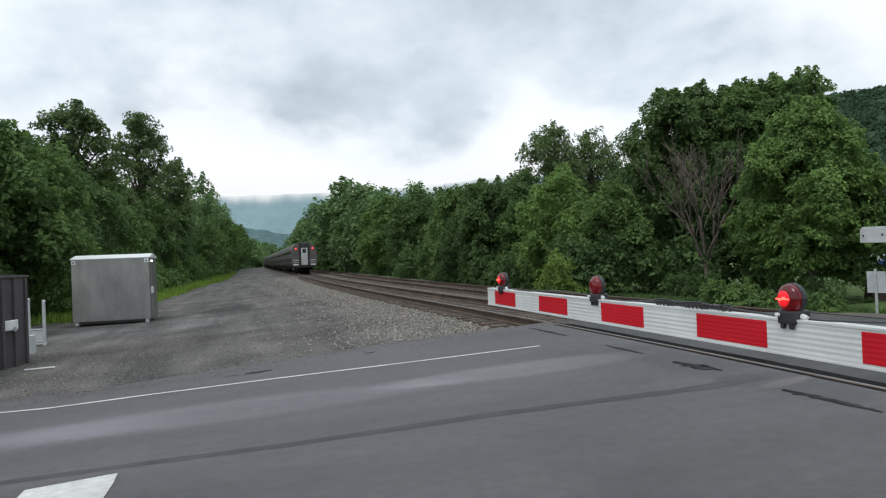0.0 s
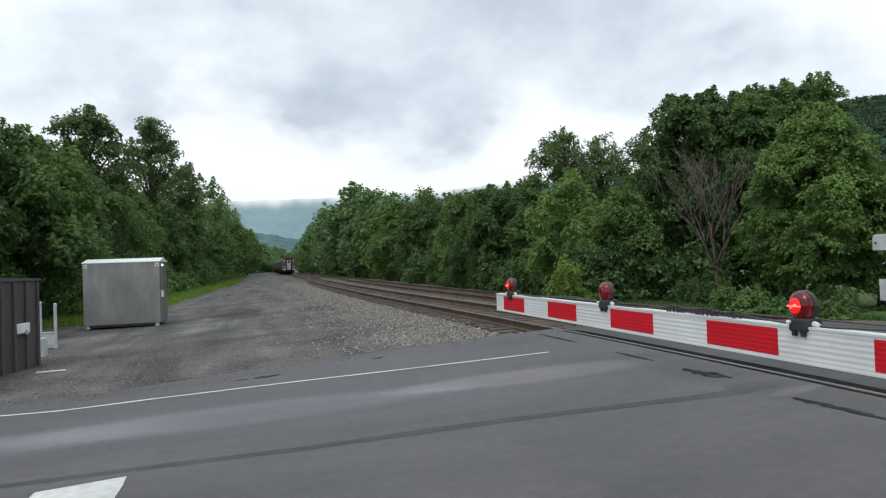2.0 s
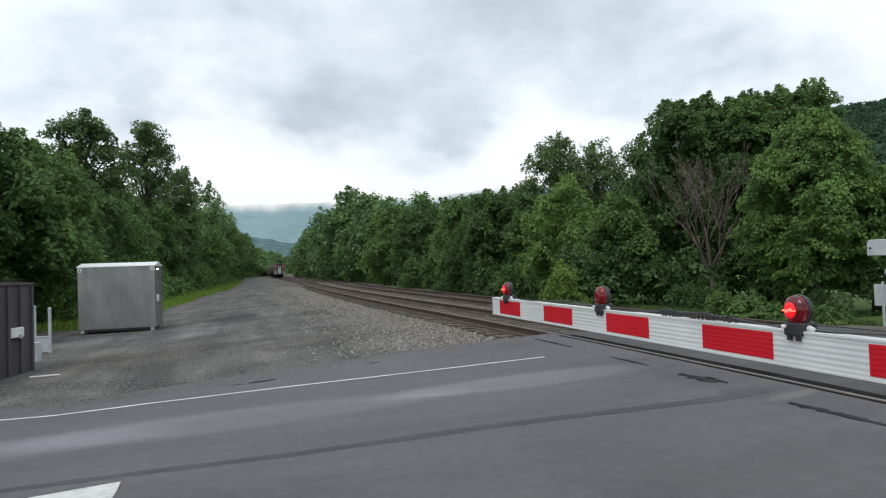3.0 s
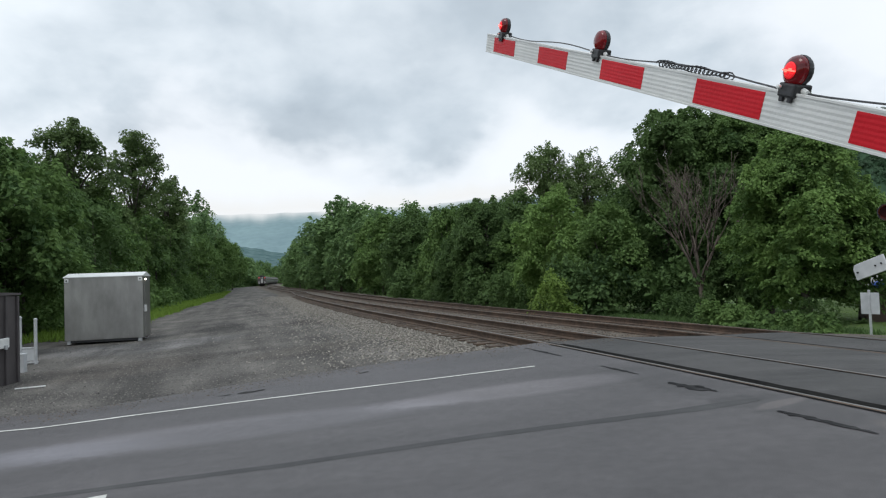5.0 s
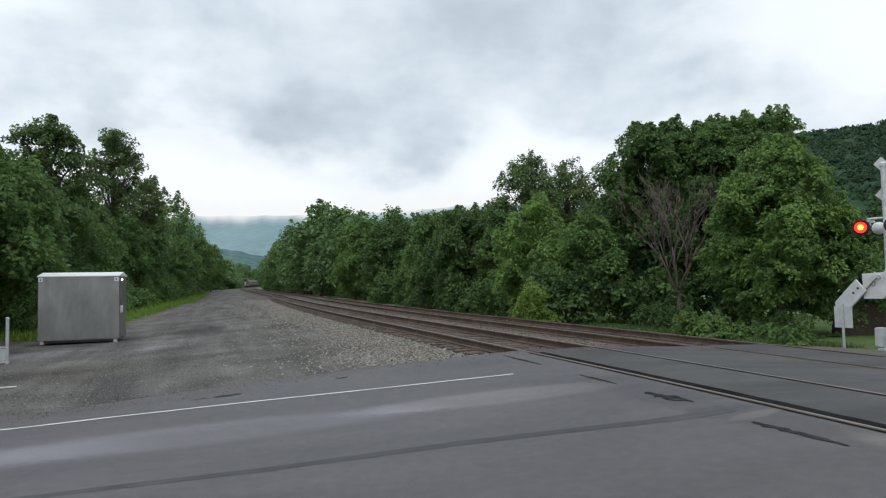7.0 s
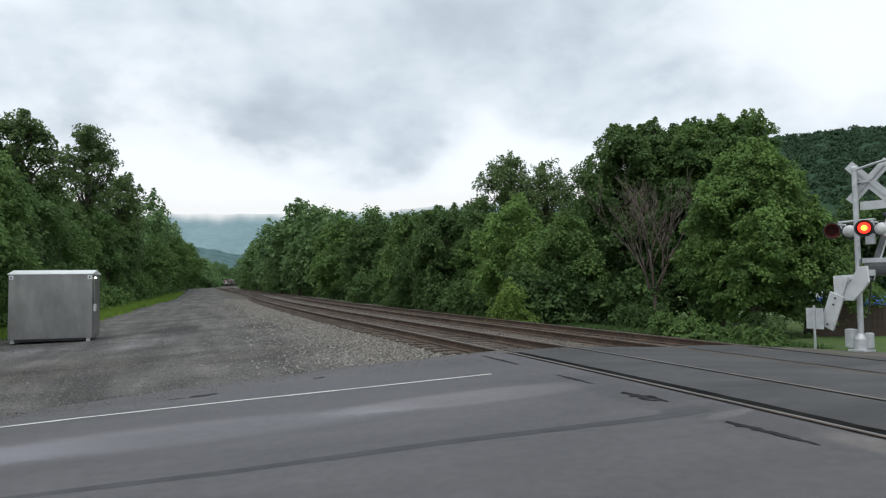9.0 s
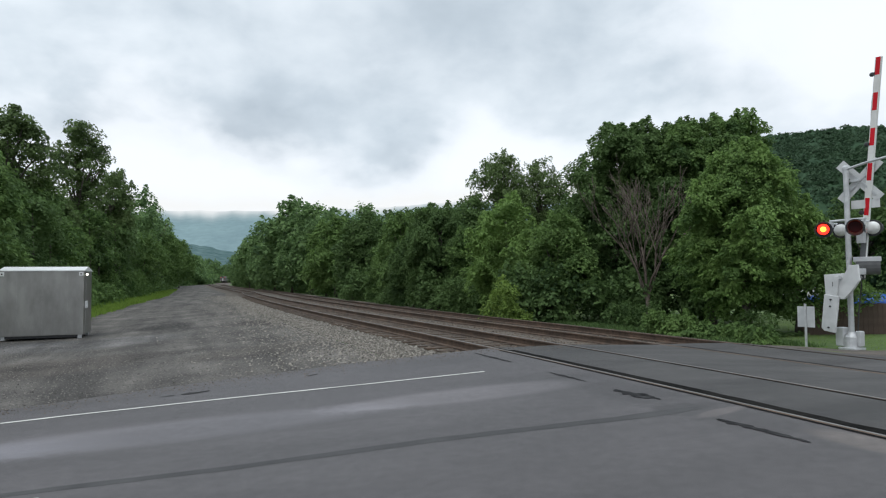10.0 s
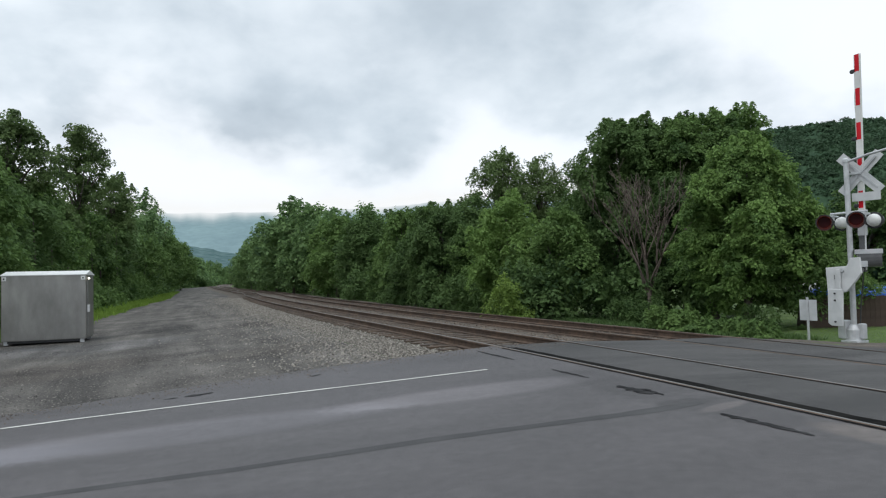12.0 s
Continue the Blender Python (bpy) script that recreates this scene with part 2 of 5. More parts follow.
DARKGREY = mat("weathered_dark_grey", (0.1, 0.102, 0.105), (0.17, 0.172, 0.175), 5, 0.6, 0.12, 30)
PALE = mat("pale_weathered_paint", (0.46, 0.47, 0.475), (0.6, 0.605, 0.605), 4, 0.55, 0.1, 30)
GREYP = mat("grey_enamel", (0.40, 0.41, 0.42), (0.52, 0.53, 0.54), 5, 0.5, 0.1, 30)
BLACK = mat("black_plastic", (0.015, 0.015, 0.017), (0.035, 0.035, 0.038), 8, 0.45, 0.1, 40)
REDP = mat("red_sheeting", (0.5, 0.005, 0.014), (0.6, 0.01, 0.022), 4, 0.5, 0.08, 60, spec=0.22)
WHITEP = mat("white_sheeting", (0.58, 0.58, 0.565), (0.7, 0.7, 0.68), 4, 0.5, 0.08, 60)
REDLENS = mat("red_lens", (0.045, 0.0015, 0.003), (0.17, 0.004, 0.008), 45, 0.12, 0.0)
DARKLENS = mat("dark_lens", (0.02, 0.003, 0.004), (0.035, 0.005, 0.006), 6, 0.5, 0.0, spec=0.1)
REDLENS.node_tree.nodes["Principled BSDF"].inputs["Emission Color"].default_value = (1.0, 0.02, 0.03, 1)
REDLENS.node_tree.nodes["Principled BSDF"].inputs["Emission Strength"].default_value = 0.035
LIT = glowing("lit_red", (1.0, 0.035, 0.02), 2.2)
LIT_BAR = glowing("lit_bar", (1.0, 0.05, 0.035), 6.0)
LIT_LENS = glowing("lit_lens", (0.9, 0.012, 0.02), 0.42)
LIT_CORE = glowing("lit_core", (1.0, 0.42, 0.03), 5.0)
TAIL = glowing("tail_lamp", (1.0, 0.05, 0.04), 2.4)
STEEL = mat("coach_steel", (0.075, 0.07, 0.064), (0.135, 0.125, 0.115), 1.5, 0.65, 0.1, 8, metal=0.2, spec=0.3)
DIRTY = mat("underframe_dirt", (0.02, 0.018, 0.016), (0.05, 0.045, 0.04), 4, 0.9, 0.3, 20)
GLASS = mat("dark_glass", (0.01, 0.012, 0.014), (0.02, 0.022, 0.025), 4, 0.1, 0.0)
DOORP = mat("door_panel", (0.4, 0.4, 0.39), (0.52, 0.52, 0.51), 3, 0.5, 0.05, 20)
BARK = mat("bark", (0.06, 0.05, 0.042), (0.15, 0.13, 0.11), 6, 0.95, 0.8, 25)
DEADBARK = mat("dead_bark", (0.08, 0.062, 0.05), (0.17, 0.136, 0.112), 6, 0.95, 0.6, 25)
LEAF_A = leafy("leaf_deep", (0.028, 0.06, 0.022), (0.104, 0.172, 0.057))
LEAF_B = leafy("leaf_mid", (0.038, 0.081, 0.027), (0.142, 0.23, 0.069))
LEAF_C = leafy("leaf_bright", (0.048, 0.101, 0.031), (0.182, 0.29, 0.082))
LEAF_D = leafy("leaf_olive", (0.045, 0.075, 0.032), (0.13, 0.19, 0.07))
# a little bluish haze is mixed into the hillside greens
LEAF_H = leafy("leaf_hillside_hazed", (0.026, 0.054, 0.031), (0.056, 0.102, 0.053))
# paler green, with haze put into the colour, for trees far away
LEAF_F = leafy("leaf_distant_hazed", (0.06, 0.112, 0.05), (0.16, 0.255, 0.095))
LEAF_Y = leafy("leaf_yellow", (0.06, 0.11, 0.026), (0.18, 0.27, 0.06))
BLADE = leafy("grass_blade", (0.08, 0.14, 0.022), (0.2, 0.31, 0.055), 0.85, 0.3)


def misty(name):
    """Bright thin cloud that thins out towards its edges; its brightness is put in as emission."""
    m = bpy.data.materials.new(name)
    m.use_nodes = True
    n, l = m.node_tree.nodes, m.node_tree.links
    n.remove(n["Principled BSDF"])
    at, ns, tc, mul = n.new("ShaderNodeAttribute"), n.new("ShaderNodeTexNoise"), n.new("ShaderNodeTexCoord"), n.new("ShaderNodeMath")
    at.attribute_name = "cover"
    ns.inputs["Scale"].default_value, ns.inputs["Detail"].default_value = 0.012, 4
    l.new(tc.outputs["Object"], ns.inputs["Vector"])
    r = n.new("ShaderNodeMapRange")
    r.inputs[1].default_value, r.inputs[2].default_value, r.inputs[3].default_value, r.inputs[4].default_value = 0.3, 0.7, 0.88, 1.06
    l.new(ns.outputs[0], r.inputs[0])
    mul.operation, mul.use_clamp = "MULTIPLY", True
    l.new(at.outputs["Fac"], mul.inputs[0])
    l.new(r.outputs[0], mul.inputs[1])
    tr, em, mx = n.new("ShaderNodeBsdfTransparent"), n.new("ShaderNodeEmission"), n.new("ShaderNodeMixShader")
    em.inputs[0].default_value, em.inputs[1].default_value = (0.97, 0.99, 1, 1), CLOUD_GLOW
    l.new(mul.outputs[0], mx.inputs[0])
    l.new(tr.outputs[0], mx.inputs[1])
    l.new(em.outputs[0], mx.inputs[2])
    l.new(mx.outputs[0], n["Material Output"].inputs["Surface"])
    return m


CLOUD_GLOW = 1.0
CLOUD = misty("low_cloud")
# distance haze is put into the base colours of the far and mid hills
HILL_FAR = mat("far_hill_haze_tint", (0.15, 0.215, 0.235), (0.235, 0.325, 0.335), 0.05, 1.0, 0.0, space="World", coarse=0.008, spec=0.0, contrast=0.5)
HILL_MID = mat("mid_hill_haze_tint", (0.06, 0.105, 0.11), (0.125, 0.185, 0.18), 0.08, 1.0, 0.0, space="World", coarse=0.01, spec=0.0)
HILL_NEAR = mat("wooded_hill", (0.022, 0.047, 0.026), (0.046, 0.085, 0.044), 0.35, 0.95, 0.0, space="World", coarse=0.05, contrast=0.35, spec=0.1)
FENCE = mat("brown_fence_wood", (0.05, 0.032, 0.024), (0.09, 0.06, 0.045), 5, 0.85, 0.3, 30)
BLUE = mat("blue_tarp", (0.03, 0.10, 0.42), (0.06, 0.17, 0.58), 4, 0.5, 0.3, 12)
SIDING = mat("white_siding", (0.55, 0.55, 0.54), (0.70, 0.70, 0.69), 3, 0.7, 0.1, 20)
ROOF = mat("roof_shingle", (0.06, 0.058, 0.056), (0.11, 0.105, 0.10), 6, 0.9, 0.4, 30)

# ---- mesh helpers ----


def obj(name, bm, material, parent=None, label="", smooth=False):
    me = bpy.data.meshes.new(name)
    bm.to_mesh(me)
    bm.free()
    for mm in (material if isinstance(material, (list, tuple)) else [material]):
        me.materials.append(mm)
    if smooth:
        me.polygons.foreach_set("use_smooth", [True] * len(me.polygons))
    ob = new(name, me)
    if parent:
        ob.parent = parent
    if label:
        ob["label"] = label
    return ob


def part(name, bm, material, parent, label="", smooth=False):
    return obj(name, bm, material, parent, label, smooth)


def empty(name, m=None):
    e = new(name)
    if m is not None:
        e.matrix_basis = m
    return e


def box(bm, cx, cy, cz, sx, sy, sz, bevel=0.0, m=None):
    r = bmesh.ops.create_cube(bm, size=1.0)
    vs = r["verts"]
    bmesh.ops.scale(bm, vec=(sx, sy, sz), verts=vs)
    if bevel:
        es = list({e for v in vs for e in v.link_edges})
        r = bmesh.ops.bevel(bm, geom=es, offset=bevel, segments=2, affect="EDGES", profile=0.6)
        vs = list({v for f in r["faces"] for v in f.verts} | {v for v in vs if v.is_valid})
    bmesh.ops.translate(bm, vec=(cx, cy, cz), verts=vs)
    if m is not None:
        bmesh.ops.transform(bm, matrix=m, verts=vs)
    return bm


def bx(*a, **k):
    return box(bmesh.new(), *a, **k)


def rod(bm, a, b, r1, r2=None, seg=12, caps=True):
    a, b = Vector(a), Vector(b)
    d = b - a
    m = Matrix.Translation((a + b) / 2) @ d.to_track_quat("Z", "Y").to_matrix().to_4x4()
    bmesh.ops.create_cone(bm, cap_ends=caps, segments=seg, radius1=r1, radius2=r1 if r2 is None else r2, depth=d.length, matrix=m)
    return bm


def tube(bm, pts, radii, seg=7):
    """A tapered tube along points."""
    rings = []
    pts = [Vector(p) for p in pts]
    for i, p in enumerate(pts):
        d = (pts[min(i + 1, len(pts) - 1)] - pts[max(i - 1, 0)]).normalized()
        x = d.orthogonal().normalized()
        y = d.cross(x)
        rings.append([bm.verts.new(p + (x * math.cos(k * 2 * math.pi / seg) + y * math.sin(k * 2 * math.pi / seg)) * radii[i]) for k in range(seg)])
    for a, b in zip(rings, rings[1:]):
        for k in range(seg):
            bm.faces.new((a[k], a[(k + 1) % seg], b[(k + 1) % seg], b[k]))
    bm.faces.new(rings[0][::-1])
    bm.faces.new(rings[-1])
    return bm


def lathe(bm, profile, seg=20, m=Matrix.Identity(4)):
    """Turns (radius, height) pairs about z."""
    rings = [[bm.verts.new(m @ Vector((r * math.cos(k * 2 * math.pi / seg), r * math.sin(k * 2 * math.pi / seg), h))) for k in range(seg)] for r, h in profile]
    for a, b in zip(rings, rings[1:]):
        for k in range(seg):
            bm.faces.new((a[k], a[(k + 1) % seg], b[(k + 1) % seg], b[k]))
    bm.faces.new(rings[0][::-1])
    bm.faces.new(rings[-1])
    return bm


def prism(bm, outline, x0, x1):
    """An outline in y, z drawn out along x."""
    a = [bm.verts.new((x0, y, z)) for y, z in outline]
    b = [bm.verts.new((x1, y, z)) for y, z in outline]
    n = len(outline)
    for i in range(n):
        bm.faces.new((a[i], a[(i + 1) % n], b[(i + 1) % n], b[i]))
    bm.faces.new(a[::-1])
    bm.faces.new(b)
    bmesh.ops.recalc_face_normals(bm, faces=bm.faces)
    return bm


def fast(name, verts, faces, materials, parent=None, label="", smooth=False, index=None):
    """A mesh from arrays; faces all with the same number of corners."""
    verts, faces = np.asarray(verts, np.float32), np.asarray(faces, np.int32)
    me = bpy.data.meshes.new(name)
    me.vertices.add(len(verts))
    me.vertices.foreach_set("co", verts.ravel())
    k = faces.shape[1]
    me.loops.add(faces.size)
    me.loops.foreach_set("vertex_index", faces.ravel())
    me.polygons.add(len(faces))
    me.polygons.foreach_set("loop_start", np.arange(len(faces), dtype=np.int32) * k)
    if index is not None:
        me.polygons.foreach_set("material_index", np.asarray(index, np.int32))
    me.polygons.foreach_set("use_smooth", np.full(len(faces), smooth))
    for mm in (materials if isinstance(materials, (list, tuple)) else [materials]):
        me.materials.append(mm)
    me.update(calc_edges=True)
    me.validate()
    ob = new(name, me)
    if parent:
        ob.parent = parent
    if label:
        ob["label"] = label
    return ob


# ---- the lie of the land: y along the view, w across the railway ----
_yk = [-60, 0, 6, 10, 15, 22.8, 30, 47, 70, 83, 133, 167, 268, 405, 440, 520, 620]
_xk = [23, 6.08, 4.53, 3.47, 1.96, -0.56, -2.85, -7.9, -14.2, -17.1, -31.6, -41.4, -70.3, -100.2, -105.3, -111, -112]
_yy = np.arange(-60, 620, 0.5)
_xx = np.interp(_yy, _yk, _xk)
_xs = np.convolve(np.pad(_xx, 8, mode="edge"), np.ones(17) / 17, "valid")
_xs[:9] = _xx[:9]
COSW = 0.956


def xc(y):
    """x of the near track's middle."""
    return np.interp(y, _yy, _xs)


def rise(y):
    return np.interp(y, [170, 440, 600], [0, 0.7, 0.9])


def z_road(w):
    return np.interp(w, [-12, -8.6, -0.85, 0.85, 2.95, 4.65, 6.3, 8.3, 16], [-0.2, -0.143, 0.348, 0.348, 0.262, 0.262, 0.08, -0.09, -0.1])


def z_off(w):
    return z_road(w) - np.interp(w, [-3.2, -1.9, 5.6, 7.0], [0, 0.17, 0.17, 0])


def place(w, y, zf=z_off, dz=0.0):
    return (float(xc(y) + w / COSW), float(y), float(zf(w) + rise(y) + dz))


def w_at(x, y):
    return (x - xc(y)) * COSW


def z_at(x, y):
    return float(z_off(w_at(x, y)) + rise(y))


def sheet(name, ws, ys, zf, dz, material, parent=None, label=""):
    """A draped strip over the lines w x y."""
    W, Y = np.meshgrid(ws, ys)
    X = xc(Y) + W / COSW
    Z = zf(W) + rise(Y) + dz
    v = np.stack([X, Y, Z], -1).reshape(-1, 3)
    nw, ny = len(ws), len(ys)
    i = (np.arange(ny - 1)[:, None] * nw + np.arange(nw - 1)[None]).ravel()
    return fast(name, v, np.stack([i, i + 1, i + nw + 1, i + nw], -1), material, parent, label)


Y_LINES = np.unique(np.r_[-3000, -1000, -300, -100, np.arange(-60, 0, 5), np.arange(0, 40, 1.0), np.arange(40, 120, 4.0), np.arange(120, 620, 10.0), 700, 1000, 2000, 3000])
W_LINES = [-3000, -800, -200, -80, -40, -25, -18, -14, -12.5, -12, -11, -10, -9, -8.6, -8, -6, -4, -3.2, -2.5, -1.9, -0.85, 0.85, 2.95, 4.65, 5.6, 6.3, 7.0, 8.3, 10, 12, 16, 20, 30, 60, 200, 800, 3000]


# ---- ground, road, railway ----
def y_north(w):
    return np.interp(w, [-60, -14, -8.4, -6.2, -3.4, -0.8, 3.6, 4.9, 6.5, 8, 9.5, 30, 60], [2.5, 9.2, 10.0, 11.0, 11.94, 12.52, 13.7, 13.6, 13.2, 12.7, 12.3, 15, 19])


def y_south(w):
    return np.interp(w, [-60, 60], [-10.5, 4.5])


def road_slab(w0, w1, material, name, label, dz=0.0):
    ws = np.unique(np.r_[np.linspace(w0, w1, max(2, int((w1 - w0) / 0.6) + 1)), [b for b in (-12, -8.6, -0.85, 0.85, 2.95, 4.65, 6.3, 8.3, 16) if w0 < b < w1]])
    rows = 26
    top = []
    for w in ws:
        for k in range(rows):
            y = y_south(w) + (y_north(w) - y_south(w)) * k / (rows - 1)
            top.append(place(w, y, z_road, dz))
    n = len(ws)
    top = np.array(top)
    low = top - [0, 0, 0.3]
    v = np.r_[top, low]
    i = (np.arange(n - 1)[:, None] * rows + np.arange(rows - 1)[None]).ravel()
    f = [np.stack([i, i + rows, i + rows + 1, i + 1], -1)]
    off = len(top)
    for side in (0, rows - 1):
        j = np.arange(n - 1) * rows + side
        q = np.stack([j, j + rows, j + rows + off, j + off], -1)
        f.append(q if side == 0 else q[:, ::-1])
    for end in (0, n - 1):
        j = end * rows + np.arange(rows - 1)
        q = np.stack([j, j + 1, j + 1 + off, j + off], -1)
        f.append(q[:, ::-1] if end == 0 else q)
    return tagged(fast(name, v, np.concatenate(f), material, label=label), label, "road", kind="structure")


def build_ground():
    g = sheet("ground", W_LINES, Y_LINES, lambda w: z_off(w) - 0.10, 0, GRASS)
    tagged(g, "green grassy ground reaching to the wooded hills", "ground", kind="structure")
    yl = Y_LINES[(Y_LINES >= -60) & (Y_LINES <= 600)]
    lot = sheet("gravel_lot", [-10.9, -10, -9, -8.6, -8, -6, -4, -3.2, -2.5], yl[yl <= 270], z_off, -0.02, GRAVEL)
    tagged(lot, "grey gravel service track beside the railway", "gravel lot", kind="structure")
    b = sheet("ballast_bed", [-2.5, -1.9, -0.85, 0.85, 2.95, 4.65, 5.6, 6.3, 6.9], yl, z_off, 0.0, BALLAST)
    tagged(b, "grey-brown crushed stone ballast under the tracks", "ballast", kind="structure")
    verge = sheet("grass_verge", [-3000, -60, -25, -14, -12.5, -12, -11, -10.9], yl, z_off, -0.03, GRASS)
    tagged(verge, "rough green grass along the gravel", "grass", kind="structure")
    yard = sheet("gravel_yard", [-14.5, -12.5, -12, -11, -10.9], yl[yl < 28], z_off, -0.0195, GRAVEL)
    tagged(yard, "grey gravel yard round the signal shed", "gravel yard", kind="structure")
    lawn = sheet("lawn", [6.9, 7.0, 8.3, 10, 12, 16, 20, 30, 60, 200], yl, z_off, -0.015, LAWN)
    tagged(lawn, "mown green lawn beyond the crossing", "grass", kind="structure")


R1 = (-0.752, 0.752)
SP = 3.8
TRACKS = [(0.0, 0.364), (SP, 0.275)]


def build_road():
    road_slab(-60, -0.792, ASPHALT, "road", "worn grey asphalt road approaching the crossing", 0.01)
    road_slab(-0.64, 0.66, ASPHALT_OLD, "crossing_panel", "dark asphalt crossing panel between rails", 0.011)
    road_slab(0.792, SP - 0.792, ASPHALT_OLD, "crossing_panel", "dark asphalt panel between the two tracks", 0.006)
    road_slab(SP - 0.66, SP + 0.66, ASPHALT_OLD, "crossing_panel", "dark asphalt crossing panel between rails", 0.006)
    road_slab(SP + 0.792, 60, ASPHALT_OLD, "road_beyond", "grey asphalt road leaving the crossing", 0.006)


def sweep_rail(w, z, parent):
    """One rail: foot, web and head along the curve, the running face polished."""
    prof = [(-0.07, -0.17), (0.07, -0.17), (0.07, -0.155), (0.012, -0.13), (0.012, -0.045), (0.036, -0.035), (0.036, -0.008), (0.02, 0.0), (-0.02, 0.0), (-0.036, -0.008), (-0.036, -0.035), (-0.012, -0.045), (-0.012, -0.13), (-0.07, -0.155)]
    ys = np.unique(np.r_[np.arange(-60, 60, 1.0), np.arange(60, 560, 5.0)])
    v = []
    for y in ys:
        x0 = float(xc(y)) + w / COSW
        for a, b in prof:
            v.append((x0 + a / COSW, y, z + float(rise(y)) + b))
    n = len(prof)
    i = np.arange(len(ys) - 1)[:, None] * n
    k = np.arange(n)[None]
    f = np.stack([i + k, i + (k + 1) % n, i + n + (k + 1) % n, i + n + k], -1).reshape(-1, 4)[:, ::-1]
    idx = np.tile(np.array([1 if kk == 7 else 0 for kk in range(n)]), len(ys) - 1)
    return fast("rail", v, f, [RUST, RAILTOP if w < 2 else WORN_TOP], parent, index=idx)


def build_tracks():
    for w0, z in TRACKS:
        tr = tagged(empty("railway_track", pose(*place(w0, 12, z_off))), "rusty steel railway track on wooden ties", "railway track", "tracks", "structure")
        base = Vector(tr.location)
        for r in R1:
            ob = sweep_rail(w0 + r, z, tr)
            ob.location = -base
        me = None
        far_v, far_f = [], []
        y = -8.0
        rnd = random.Random(int(w0 * 10) + 3)
        while y < 260:
            on_road = y_south(w0) - 0.1 < y < y_north(w0) + 0.15
            slope = (float(xc(y + 0.5)) - float(xc(y - 0.5)))
            rz = -math.degrees(math.atan(slope))
            if not on_road:
                zt = z - 0.172 + float(rise(y))
                if y < 66:
                    if me is None:
                        t = obj("tie", bx(0, 0, -0.075, 2.6, 0.23, 0.15, 0.012), TIE, tr)
                        me = t.data
                    else:
                        t = new("tie", me)
                        t.parent = tr
                    t.matrix_basis = Matrix.Translation(-base) @ pose(float(xc(y)) + w0 / COSW + rnd.uniform(-0.05, 0.05), y, zt + rnd.uniform(-0.008, 0.008), 0, 0, rz + 0 + rnd.uniform(-1.2, 1.2))
                else:
                    m = pose(float(xc(y)) + w0 / COSW, y, zt, 0, 0, rz)
                    o = len(far_v)
                    for sx in (-1.3, 1.3):
                        for sy in (-0.12, 0.12):
                            far_v.append(m @ Vector((sx, sy, 0)))
                    far_f.append((o, o + 2, o + 3, o + 1))
            y += 0.53
        ft = fast("far_ties", [tuple(v) for v in far_v], far_f, TIE, tr)
        ft.location = -base
        ft["kind"] = "stuff"


def strip(name, pts, widths, material, label, dz, zf=z_road, jag=0.12, step=0.25):
    """A thin draped ribbon along plan points."""
    v, f = [], []
    P2 = []
    for a, b, wa, wb in zip(pts, pts[1:], widths, widths[1:]):
        n = max(2, int(math.dist(a, b) / step))
        for k in range(n):
            t = k / n
            P2.append((a[0] + (b[0] - a[0]) * t, a[1] + (b[1] - a[1]) * t, wa + (wb - wa) * t))
    P2.append((*pts[-1], widths[-1]))
    rnd = random.Random(len(P2))
    for i, (x, y, wd) in enumerate(P2):
        q, p = P2[min(i + 1, len(P2) - 1)], P2[max(i - 1, 0)]
        d = Vector((q[0] - p[0], q[1] - p[1])).normalized()
        nrm = Vector((-d.y, d.x))
        wd = wd * rnd.uniform(1 - jag, 1 + jag)
        x, y = x + rnd.uniform(-jag, jag) * wd * 0.4, y + rnd.uniform(-jag, jag) * wd * 0.4
        for s in (-0.5, 0.5):
            X, Y = x + nrm.x * wd * s, y + nrm.y * wd * s
            v.append((X, Y, float(zf(w_at(X, Y))) + float(rise(Y)) + dz))
    for i in range(len(P2) - 1):
        f.append((2 * i, 2 * i + 2, 2 * i + 3, 2 * i + 1))
    return tagged(fast(name, v, f, material), label, name.replace("_", " "), kind="structure")


